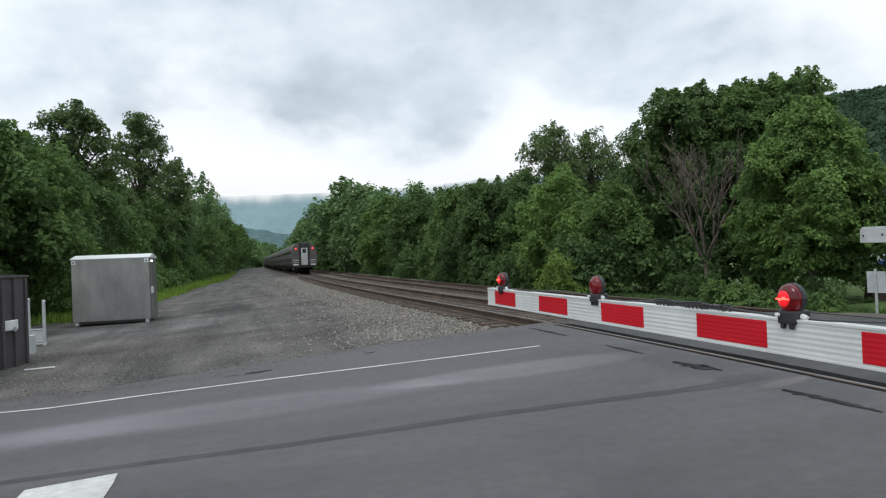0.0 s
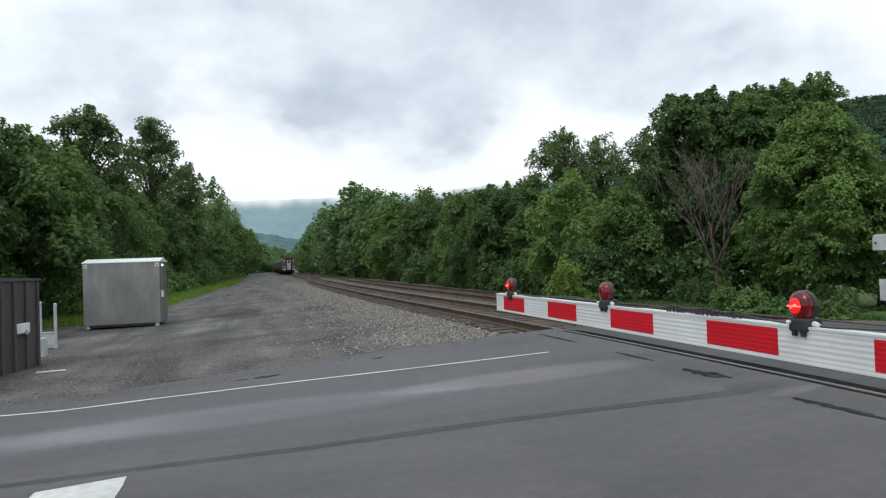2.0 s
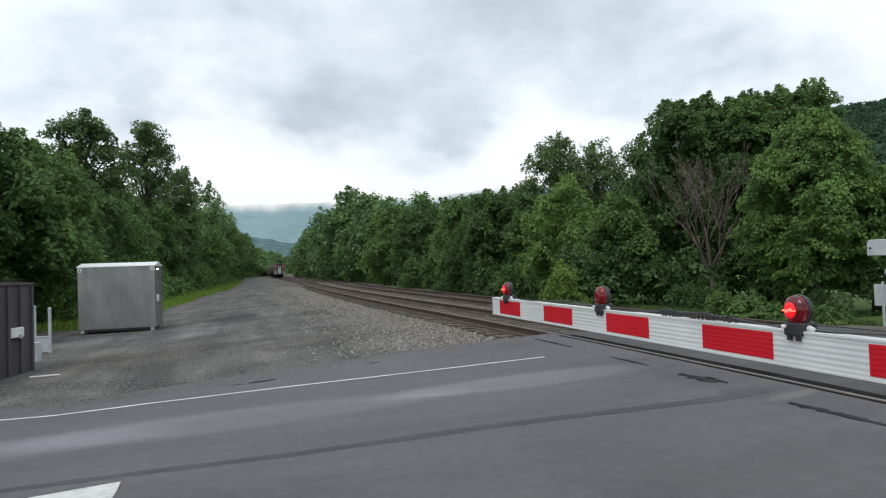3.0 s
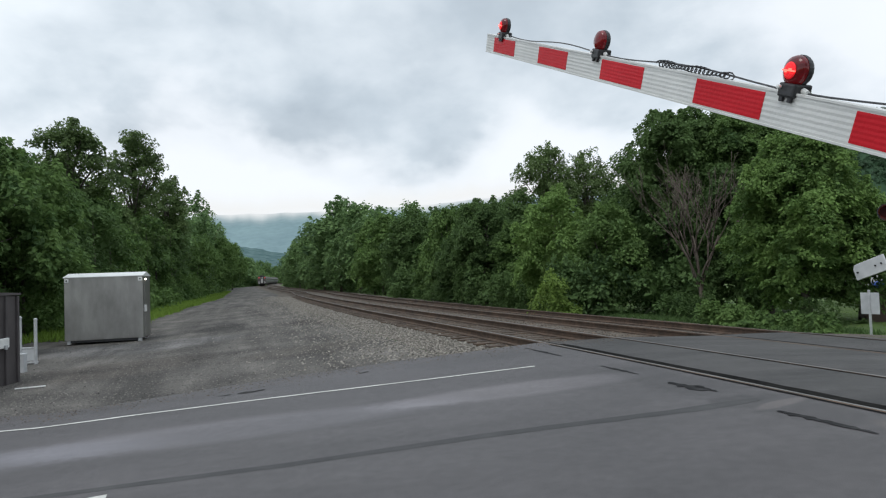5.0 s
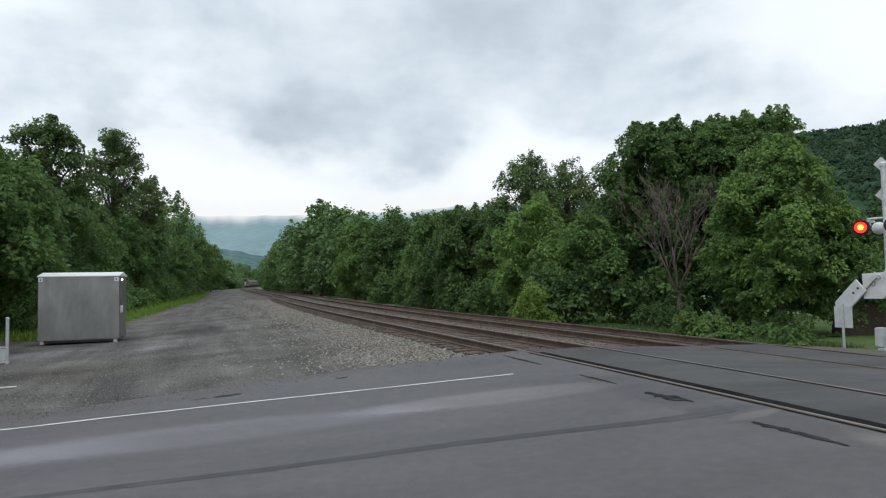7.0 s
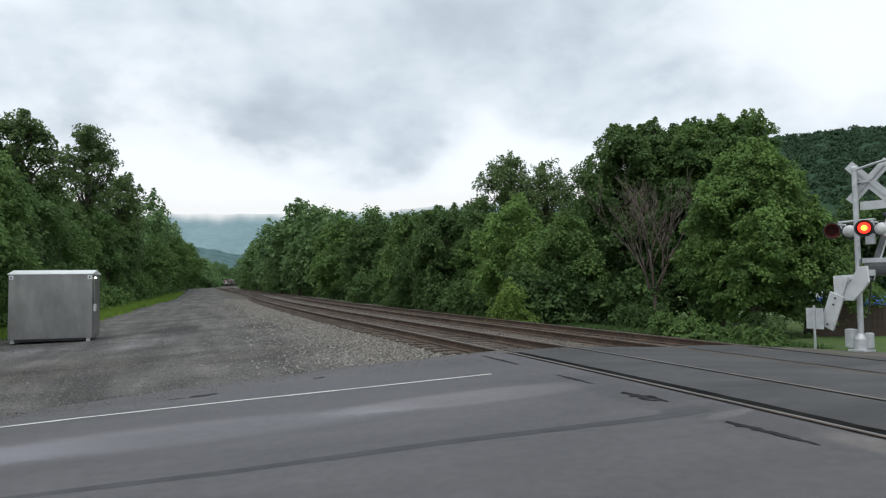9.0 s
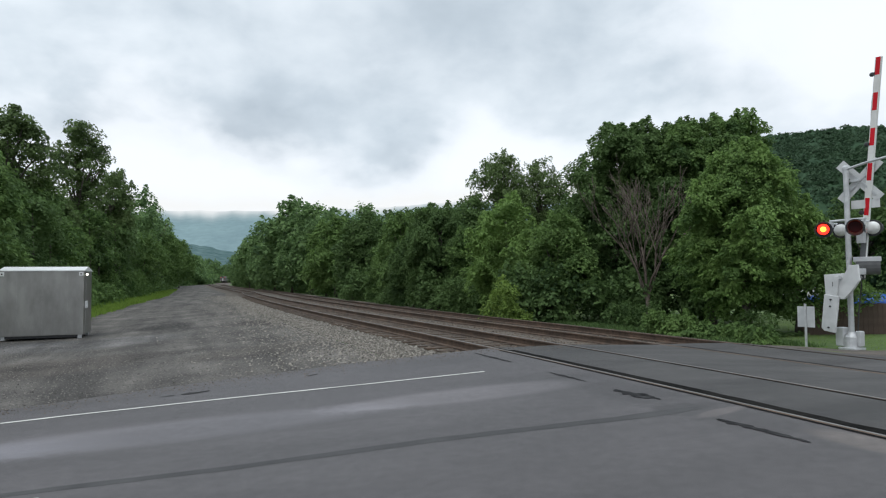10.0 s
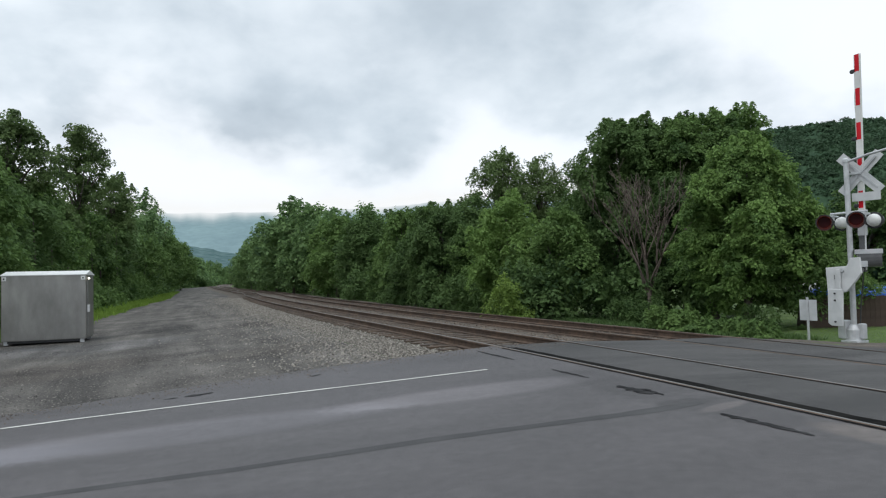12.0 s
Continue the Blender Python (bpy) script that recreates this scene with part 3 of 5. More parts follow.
def build_markings():
    strip("edge_line", [(-30, 4.9), (-12, 7.75), (-5.82, 8.75), (-4.17, 9.1), (-2.31, 9.4), (-0.33, 9.64), (1.37, 9.89)], [0.08, 0.08, 0.08, 0.08, 0.075, 0.075, 0.07], PAINT, "thin white painted edge line on the road", 0.016)
    strip("stop_line", [(-3.09, 5.49), (-2.58, 3.94), (-1.85, 1.8)], [0.7, 0.7, 0.7], PAINT, "thick white painted stop line", 0.016)
    strip("tar_seam", [(-4.6, 5.55), (-2.79, 5.8), (-1.39, 5.95), (0.32, 6.26), (1.18, 6.36), (2.19, 6.45), (2.81, 6.56), (3.1, 6.62)], [0.12, 0.13, 0.14, 0.15, 0.16, 0.17, 0.2, 0.1], SEAM, "dark sealed seam along the road", 0.0118, jag=0.08, step=0.2)
    for pts, wds in (
        ([(2.63, 7.82), (2.7, 7.6), (2.78, 7.36), (2.82, 7.2)], [0.05, 0.13, 0.15, 0.05]), ([(2.8, 7.5), (2.86, 7.28), (2.9, 7.1)], [0.03, 0.07, 0.02]),
        ([(3.03, 6.1), (3.12, 5.82), (3.2, 5.58)], [0.04, 0.1, 0.07]), ([(3.2, 5.6), (3.26, 5.38), (3.32, 5.15)], [0.05, 0.06, 0.02]),
        ([(-3.04, 10.06), (-2.85, 10.1), (-2.66, 10.2)], [0.06, 0.13, 0.07]), ([(-3.3, 9.98), (-3.12, 10.03)], [0.03, 0.05]), ([(-1.31, 10.85), (-1.18, 10.98)], [0.05, 0.06])):
        strip("asphalt_repair", pts, wds, TAR, "dark patch of tar on the road", 0.016, jag=0.45, step=0.05)
    for pts, wds in (([(1.5, 11.95), (1.72, 11.2), (1.9, 10.6)], [0.025, 0.05, 0.03]), ([(2.22, 9.36), (2.36, 8.9), (2.48, 8.48)], [0.02, 0.05, 0.03])):
        strip("tar_seam", pts, wds, TAR, "thin dark crack beside the rail", 0.016, jag=0.5, step=0.06)
    # flat strips with the dark of the gaps beside the rails put into their colour
    for w0, wd, lab in ((-0.64, 0.16, "dark flangeway gap beside the rail"), (-0.83, 0.05, "dark joint beside the rail"), (0.69, 0.05, "dark flangeway gap beside the rail"), (SP - 0.68, 0.05, "dark flangeway gap beside the rail"), (SP + 0.69, 0.05, "dark flangeway gap beside the rail")):
        ys = np.arange(float(y_south(w0)) + 0.2, float(y_north(w0)), 0.5)
        strip("flangeway", [(float(xc(y)) + w0 / COSW, float(y)) for y in ys], [wd] * len(ys), GAP, lab, 0.0145, jag=0.15)



# ---- vegetation ----
def leaves(blobs, n_per, size, rng, droop=0.3, fill=0.25):
    """Leaf quads on the shells of many small clumps."""
    blobs = np.asarray(blobs, float)
    counts = np.maximum(6, (n_per * blobs[:, 3] ** 2)).astype(int)
    c = np.repeat(blobs[:, :3], counts, 0)
    r = np.repeat(blobs[:, 3], counts)
    N = len(r)
    d = rng.normal(size=(N, 3))
    d /= np.linalg.norm(d, axis=1)[:, None]
    d[:, 2] = np.where(d[:, 2] < -0.7, -d[:, 2], d[:, 2])
    inner = rng.random(N) < fill
    rad = np.where(inner, rng.uniform(0.3, 0.8, N), rng.uniform(0.78, 1.12, N)) * r
    p = c + d * rad[:, None] * [1, 1, 0.85]
    nrm = d + rng.normal(size=(N, 3)) * 0.45 + [0, 0, 0.35]
    nrm /= np.linalg.norm(nrm, axis=1)[:, None]
    tip = np.cross(nrm, rng.normal(size=(N, 3)))
    tip[:, 2] -= droop
    tip /= np.linalg.norm(tip, axis=1)[:, None]
    side = np.cross(nrm, tip)
    side /= np.maximum(np.linalg.norm(side, axis=1), 1e-6)[:, None]
    s = (size * rng.uniform(0.65, 1.35, N) * np.where(inner, 1.5, 1.0))[:, None]
    v = np.stack([p - tip * s * 0.5, p + side * s * 0.29 + nrm * s * 0.08, p + tip * s * 0.5 - nrm * s * 0.05, p - side * s * 0.29 + nrm * s * 0.08], 1).reshape(-1, 3)
    f = np.arange(N * 4).reshape(-1, 4)
    return v, f


def sprays(lumps, sr, per, size, rng, cover=0.8, flat=0.4, droop=0.35, upright=0.3, cull=True):
    """Leafy sprays over the shells of large lumps: flat, drooping at the rim, some upright at the top."""
    L = np.asarray(lumps, float)
    C, D = [], []
    for i, (x, y, z, br) in enumerate(L):
        k = max(5, int(7 * cover * (br / sr) ** 2))
        d = rng.normal(size=(k, 3))
        d /= np.linalg.norm(d, axis=1)[:, None]
        d[:, 2] = np.where(d[:, 2] < -0.55, -d[:, 2], d[:, 2])
        p = np.array([x, y, z]) + d * br * rng.uniform(0.78, 1.06, (k, 1)) * [1, 1, 0.88]
        if cull:
            gap = np.linalg.norm(p[:, None] - L[None, :, :3], axis=2) / L[None, :, 3]
            gap[:, i] = 9
            keep = gap.min(1) > 0.78
            p, d = p[keep], d[keep]
        C.append(p)
        D.append(d)
    C, D = np.concatenate(C), np.concatenate(D)
    M = len(C)
    S = sr * rng.uniform(0.65, 1.35, M)
    cnt = np.maximum(8, per * S ** 2).astype(int)
    tint = rng.random(M)
    o = D * [1, 1, 0] + rng.normal(size=(M, 3)) * [0.2, 0.2, 0]
    o /= np.maximum(np.linalg.norm(o, axis=1), 1e-3)[:, None]
    spike = (D[:, 2] > 0.5) & (rng.random(M) < upright)
    q = np.repeat(np.arange(M), cnt)
    N = len(q)
    O, SS, up = o[q], S[q][:, None], np.array([0, 0, 1.0])
    T = np.cross(up, O)
    r, a = np.sqrt(rng.random(N))[:, None], rng.uniform(0, 6.283, N)[:, None]
    ca, sa = r * np.cos(a), r * np.sin(a)
    lean = rng.normal(size=(M, 2))[q] * 0.4
    disc = O * ca * 1.1 + T * sa * 0.9 + up * (rng.uniform(-0.5, 0.5, (N, 1)) * flat - droop * np.maximum(ca, 0) ** 2 - 0.12 * r ** 2 + ca * lean[:, :1] + sa * lean[:, 1:])
    hh = rng.random((N, 1))
    tuft = up * (hh * 1.35 - 0.1) + (O * ca + T * sa) * (0.66 * (1.1 - 0.75 * hh))
    sp = spike[q][:, None]
    p = C[q] + np.where(sp, tuft, disc) * SS
    nrm = np.where(sp, up * 0.6 + O * ca + T * sa, up * 0.85 + O * 0.5) + rng.normal(size=(N, 3)) * 0.55
    nrm /= np.linalg.norm(nrm, axis=1)[:, None]
    tip = O * ca * 1.2 + T * sa * 1.2 + np.where(sp, 0.5, -0.35) * up + rng.normal(size=(N, 3)) * 0.4
    side = np.cross(nrm, tip)
    side /= np.maximum(np.linalg.norm(side, axis=1), 1e-6)[:, None]
    tip = np.cross(side, nrm)
    s = (size * rng.uniform(0.6, 1.4, N))[:, None]
    v = np.stack([p - tip * s * 0.5, p + side * s * 0.3 + nrm * s * 0.06, p + tip * s * 0.5 - up * s * 0.1, p - side * s * 0.3 + nrm * s * 0.06], 1).reshape(-1, 3)
    return v, np.repeat(tint[q], 4)


def foliage(name, material, parent, *sets):
    """One mesh of all the leaves given as (vertices, spray tint)."""
    v = np.concatenate([a for a, _ in sets])
    ob = fast(name, v, np.arange(len(v)).reshape(-1, 4), material, parent)
    ob.data.attributes.new("spray", "FLOAT", "POINT").data.foreach_set("value", np.concatenate([b for _, b in sets]).astype(np.float32))
    return ob


def core(lumps, n_per, size, rng):
    """Sparse larger leaves inside the lumps."""
    v, _ = leaves([(x, y, z, r * 0.72) for x, y, z, r in lumps], n_per, size, rng, fill=0.5)
    return v, np.repeat(rng.random(len(v) // 4) * 0.5, 4)


def crown_lumps(rng, h, base, radius, n, narrow=0.2):
    """Large lumps over an uneven egg-shaped crown."""
    out = []
    ph = rng.uniform(0, 6.3, 5)
    hz = (h - base) / 2
    for i in range(n):
        zz = 1 - 2 * (i + 0.5) / n
        a = i * 2.39996 + rng.uniform(-0.35, 0.35)
        q = math.sqrt(max(0.0, 1 - zz * zz))
        lump = 1 + 0.15 * math.sin(2 * a + ph[0]) + 0.12 * math.sin(3 * a + ph[1] + 3 * zz)
        br = radius * rng.uniform(0.2, 0.38)
        deep = rng.uniform(0.25, 0.6) if i % 5 == 4 else rng.uniform(0.8, 1.1)
        r = (radius * lump - br * 0.75) * deep * (1.0 - narrow * zz) * q
        out.append((r * math.cos(a), r * math.sin(a), base + hz + (hz - br * 0.7) * min(1.06, deep) * zz, br))
    return out


def trunk_mesh(blobs, h, base, r0, rng, limbs=9):
    bm = bmesh.new()
    n = 7
    top = h * 0.8
    pts = [Vector((math.sin(i * 1.3 + r0 * 50) * 0.05 * i, math.cos(i * 1.7) * 0.05 * i, top * i / (n - 1))) for i in range(n)]
    tube(bm, pts, [r0 * (1.25 if i == 0 else 1 - 0.8 * i / (n - 1)) for i in range(n)], 8)
    pick = rng.permutation(len(blobs))[:limbs]
    for k in pick:
        b = blobs[k]
        z0 = max(base * 0.7, min(top * 0.85, b[2] * 0.65))
        a = Vector((0, 0, z0))
        e = Vector(b[:3])
        mid = (a + e) / 2 + Vector((0, 0, 0.12 * (e - a).length))
        tube(bm, [a, mid, e], [r0 * 0.4, r0 * 0.25, r0 * 0.08], 5)
    return bm


def make_tree(name, seed, h, base, radius, n, size, per, material, label, m, r0=0.16, limbs=9, sr=0.42, airy=0.0, narrow=0.2, flat=0.75, droop=0.3, upright=0.3):
    rng = np.random.default_rng(seed)
    t = tagged(empty(name, m), label, "tree")
    bl = crown_lumps(rng, h, base, radius, n, narrow)
    if airy:
        foliage("crown", material, t, sprays(bl, sr, per, size, rng, airy, 0.9, 0.2, 0.25, False))
    else:
        foliage("crown", material, t, sprays(bl, sr, per, size, rng, 0.8, flat, droop, upright), core(bl, per * 0.14, size * 1.7, rng))
    part("trunk", trunk_mesh(bl, h, base, r0, rng, limbs), BARK, t, smooth=True)
    return t


def ground_pose(x, y, rz=0, s=1.0, dz=-0.05):
    return pose(x, y, z_at(x, y) + dz, 0, 0, rz)


def polar(az, dist):
    return dist * math.sin(radians(az)), dist * math.cos(radians(az))


def make_thicket(name, seed, length, depth, h, material, label, m, size=0.2, n_per=150, category="thicket", n=None, taper=0.3, sr=0.5):
    """A wall of vines and shrubs, local x along it."""
    rng = np.random.default_rng(seed)
    bl = []
    n = n or int(length * h * 1.6)
    ph = rng.uniform(0, 6.3, 3)
    for _ in range(max(6, n // 5)):
        x = rng.uniform(-length / 2, length / 2)
        u = rng.uniform(0, 1) ** 1.05
        hh = h * (0.86 + 0.14 * math.sin(x * 1.1 + ph[0]) + 0.08 * math.sin(x * 2.9 + ph[1]))
        out = depth * (1 - taper * u) * (0.75 + 0.25 * math.sin(x * 1.7 + ph[2] + u * 4))
        br = rng.uniform(0.55, 1.0) * (0.62 + 0.07 * h)
        c = np.array([x, -out * 0.5 + rng.uniform(0, out * 0.7), max(br * 0.5, hh * u - br * 0.6)])
        bl.append((c[0], c[1], c[2], br))
    t = tagged(empty(name, m), label, category)
    foliage("foliage", material, t, sprays(bl, sr, n_per, size, rng, 0.75, 0.8, 0.6, 0.25), core(bl, n_per * 0.14, size * 1.7, rng))
    bm = bmesh.new()
    for k in range(2 if h > 3 else 0):
        x = rng.uniform(-length / 2, length / 2)
        tube(bm, [(x, 0.2, -0.1), (x + rng.uniform(-0.3, 0.3), 0.15, h * 0.4), (x + rng.uniform(-0.6, 0.6), 0.1, h * 0.8)], [0.07, 0.05, 0.02], 5)
    if h > 3:
        part("undergrowth", bm, BARK, t)["kind"] = "stuff"
    else:
        bm.free()
    return t


def build_right_trees():
    # the tall grove beside the crossing
    big = [
        ("shade_tree", 11, 8.8, 2.4, 2.7, 34, LEAF_A, 20.3, 31.0, "tall dark green tree with a broad crown"),
        ("shade_tree", 12, 9.0, 2.4, 2.6, 34, LEAF_B, 24.2, 31.5, "tall leafy green tree with a broad crown"),
        ("shade_tree", 13, 9.6, 2.4, 1.9, 26, LEAF_B, 28.2, 33.0, "tall dark green tree beside the crossing"),
        ("maple_tree", 14, 5.75, 0.4, 2.15, 44, LEAF_C, 28.7, 23.2, "full bright green tree near the crossing"),
        ("maple_tree", 15, 3.6, 0.2, 1.5, 24, LEAF_B, 32.4, 23.6, "low bright green tree near the crossing"),
        ("shade_tree", 16, 6.6, 0.8, 1.9, 24, LEAF_A, 17.4, 32.0, "dark green tree at the wood's edge"),
        ("vine_tree", 17, 5.3, 0.2, 1.9, 30, LEAF_C, 9.8, 30.0, "vine-covered green tree beside the tracks"),
        ("vine_tree", 18, 4.3, 0.2, 1.7, 26, LEAF_B, 13.8, 28.0, "vine-covered green tree beside the tracks"),
        ("vine_tree", 19, 5.6, 0.2, 2.2, 28, LEAF_A, 4.0, 37.0, "vine-covered green tree beside the tracks"),
    ]
    for name, seed, h, b, r, n, mt, az, d, lab in big:
        x, y = polar(az, d)
        vine = name == "vine_tree"
        make_tree(name, seed, h, b, r, n, 0.105 if d < 25 else 0.14, 1180 if d < 25 else 640, mt, lab, ground_pose(x, y), limbs=12, sr=0.28 if d < 25 else 0.34, narrow=0.28 if name == "maple_tree" else 0.12, flat=0.9 if vine else 0.75, droop=0.6 if vine else 0.3, upright=0.6 if name == "shade_tree" else 0.35)
    for az, d, h, r, sd in [(22.6, 29.5, 6.2, 2.2, 23), (18.6, 28.5, 4.2, 1.4, 24), (26.2, 27.0, 4.6, 1.6, 25)]:
        x, y = polar(az, d)
        make_tree("shade_tree", sd, h, 0.1, r, 26, 0.17, 330, LEAF_A, "dark green tree in the shade of the grove", ground_pose(x, y))
    for az, d, h, r, sd in [(36.6, 30, 4.6, 1.9, 26), (39.6, 31, 5.2, 2.2, 27), (43.5, 31, 5.4, 2.4, 28)]:
        x, y = polar(az, d)
        make_tree("garden_tree", sd, h, 0.9, r, 24, 0.17, 300, LEAF_A, "dark green garden tree before the hillside", ground_pose(x, y))
    for az, d, h, sd in [(9.4, 42, 9.9, 21), (12.6, 43, 9.2, 22)]:
        x, y = polar(az, d)
        make_tree("poplar_tree", sd, h, 3.4, 2.3, 36, 0.14, 440, LEAF_D, "airy tall tree with sky showing between leaves", ground_pose(x, y), limbs=24, sr=0.4, airy=0.34)
    # the long row away along the tracks
    protos = {}
    row = [
        (1.0, 46, 6.9, LEAF_B), (5.8, 44, 6.4, LEAF_A), (-2.0, 58, 7.3, LEAF_A), (2.4, 55, 7.5, LEAF_C), (-4.6, 68, 8.6, LEAF_B), (0.0, 66, 8.3, LEAF_A),
        (-6.6, 84, 10.6, LEAF_A), (-4.6, 92, 11.5, LEAF_D), (-8.0, 100, 13.2, LEAF_D), (-6.8, 108, 13.6, LEAF_D), (-2.2, 98, 12.2, LEAF_D), (-9.4, 112, 11.8, LEAF_A),
        (-10.4, 130, 12.2, LEAF_A), (-11.2, 152, 11.5, LEAF_A), (-11.9, 178, 10.0, LEAF_D), (-12.3, 205, 10.0, LEAF_A), (-12.7, 240, 8.5, LEAF_A),
        (-8.2, 86, 7.2, LEAF_C), (-9.6, 104, 7.2, LEAF_B), (-5.4, 72, 6.0, LEAF_C), (-3.2, 60, 4.8, LEAF_A), (2.0, 42, 4.9, LEAF_A), (-0.6, 50, 4.6, LEAF_B), (6.8, 35, 4.4, LEAF_B),
        (-10.9, 125, 6.0, LEAF_B), (-11.6, 150, 6.0, LEAF_A), (8.0, 46, 5.6, LEAF_A), (3.6, 60, 8.2, LEAF_B), (15.5, 40, 6.4, LEAF_A), (7.2, 40, 6.4, LEAF_A),
    ]
    for i, (az, d, h, mt) in enumerate(row):
        x, y = polar(az, d)
        # beyond 78 m the leaves take the haze-tinted green
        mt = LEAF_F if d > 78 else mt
        key = (mt.name, i % 2)
        lab = {"leaf_deep": "dark green tree", "leaf_mid": "green tree", "leaf_bright": "bright green tree", "leaf_olive": "olive green tree", "leaf_distant_hazed": "hazy green tree"}[mt.name] + " in the row along the tracks"
        if key not in protos:
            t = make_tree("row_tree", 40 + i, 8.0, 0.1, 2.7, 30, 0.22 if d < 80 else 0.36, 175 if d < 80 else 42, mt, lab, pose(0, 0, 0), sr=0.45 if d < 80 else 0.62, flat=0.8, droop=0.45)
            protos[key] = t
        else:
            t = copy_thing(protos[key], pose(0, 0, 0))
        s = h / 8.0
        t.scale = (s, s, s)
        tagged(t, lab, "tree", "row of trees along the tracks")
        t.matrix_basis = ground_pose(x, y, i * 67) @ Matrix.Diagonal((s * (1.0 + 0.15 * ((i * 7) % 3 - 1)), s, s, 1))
    # shrubs at the foot of the row
    k = 0
    proto = None
    y = 15.5
    while y < 215:
        step = 2.6 + y * 0.035
        w = 8.2 + 0.5 * math.sin(k * 2.1) + (0.6 if y < 22 else 0) + y * 0.004
        x = float(xc(y)) + w / COSW
        mt = LEAF_A
        if proto is None or k in (1, 2):
            proto = [] if proto is None else proto
            t = make_thicket("shrub", 70 + k, 3.4, 1.8, 2.2, mt, "dense green shrub at the foot of the trees", pose(0, 0, 0), size=0.14, n_per=260, category="shrub", n=48, sr=0.28)
            proto.append(t)
        else:
            t = copy_thing(proto[k % 3], pose(0, 0, 0))
        s = (0.8 + 0.35 * ((k * 5) % 4) / 3) * (1 + y * 0.006)
        if y < 24:
            s *= 0.34 if y < 20.5 else 0.5
        if not (x > 7.2 and y < 18.5):
            t.matrix_basis = ground_pose(x, y, 107 + 180 + k * 13) @ Matrix.Diagonal((s, s, s, 1))
        else:
            t.matrix_basis = ground_pose(x + 0.4, y + 3.4, k * 31) @ Matrix.Diagonal((s, s, s * 0.4, 1))
        y += step
        k += 1
    for k, az in enumerate((18.8, 22.0, 25.2)):
        x, y = polar(az, 28.2)
        make_thicket("understory_shrub", 93 + k, 2.4, 1.6, 2.0, LEAF_A, "dark green shrub under the grove's crowns", ground_pose(x, y, 20), 0.15, 260, "shrub", 40, sr=0.3)
    x, y = polar(9.6, 25.2)
    make_thicket("yellow_shrub", 90, 1.9, 1.3, 1.7, LEAF_Y, "light yellow-green shrub beside the tracks", ground_pose(x, y, 100), 0.11, 520, "shrub", 26, sr=0.26)


def build_dead_tree():
    rng = random.Random(5)
    bm = bmesh.new()

    def grow(p, d, length, r, depth):
        pts = [p]
        q = p
        dd = d.copy()
        for _ in range(3):
            dd = (dd + Vector((rng.uniform(-1, 1), rng.uniform(-1, 1), rng.uniform(-0.2, 0.6))) * 0.14).normalized()
            q = q + dd * length / 3
            pts.append(q)
        tube(bm, pts, [r, r * 0.86, r * 0.72, r * 0.58], 5)
        if depth == 0:
            return
        for k in range(3 if depth > 2 else 2):
            nd = (dd + Vector((rng.uniform(-1, 1), rng.uniform(-1, 1), rng.uniform(0.0, 0.5))) * 0.5).normalized()
            grow(pts[rng.choice((2, 3))], nd, length * rng.uniform(0.6, 0.82), max(0.008, r * 0.6), depth - 1)

    tube(bm, [(0, 0, -0.2), (0.02, 0.0, 0.5), (-0.03, 0.02, 1.25)], [0.1, 0.08, 0.065], 8)
    for k in range(6):
        a = k * 1.05 + 0.3
        lean = rng.uniform(0.2, 0.5)
        grow(Vector((-0.02, 0.02, 0.75 + 0.1 * k)), Vector((lean * math.cos(a), lean * math.sin(a), 1)).normalized(), rng.uniform(1.5, 1.95), 0.042, 4)
    x, y = polar(21.4, 24.6)
    ob = obj("dead_tree", bm, DEADBARK, smooth=True)
    ob.matrix_basis = ground_pose(x, y, 20)
    tagged(ob, "bare grey-brown dead tree with many thin branches", "tree")
    x, y = polar(-19.7, 150)
    snag = copy_thing(ob, ground_pose(x, y, 75))
    snag.scale = (2.0, 2.0, 3.0)
    tagged(snag, "bare dead tree rising from the green thicket", "tree")


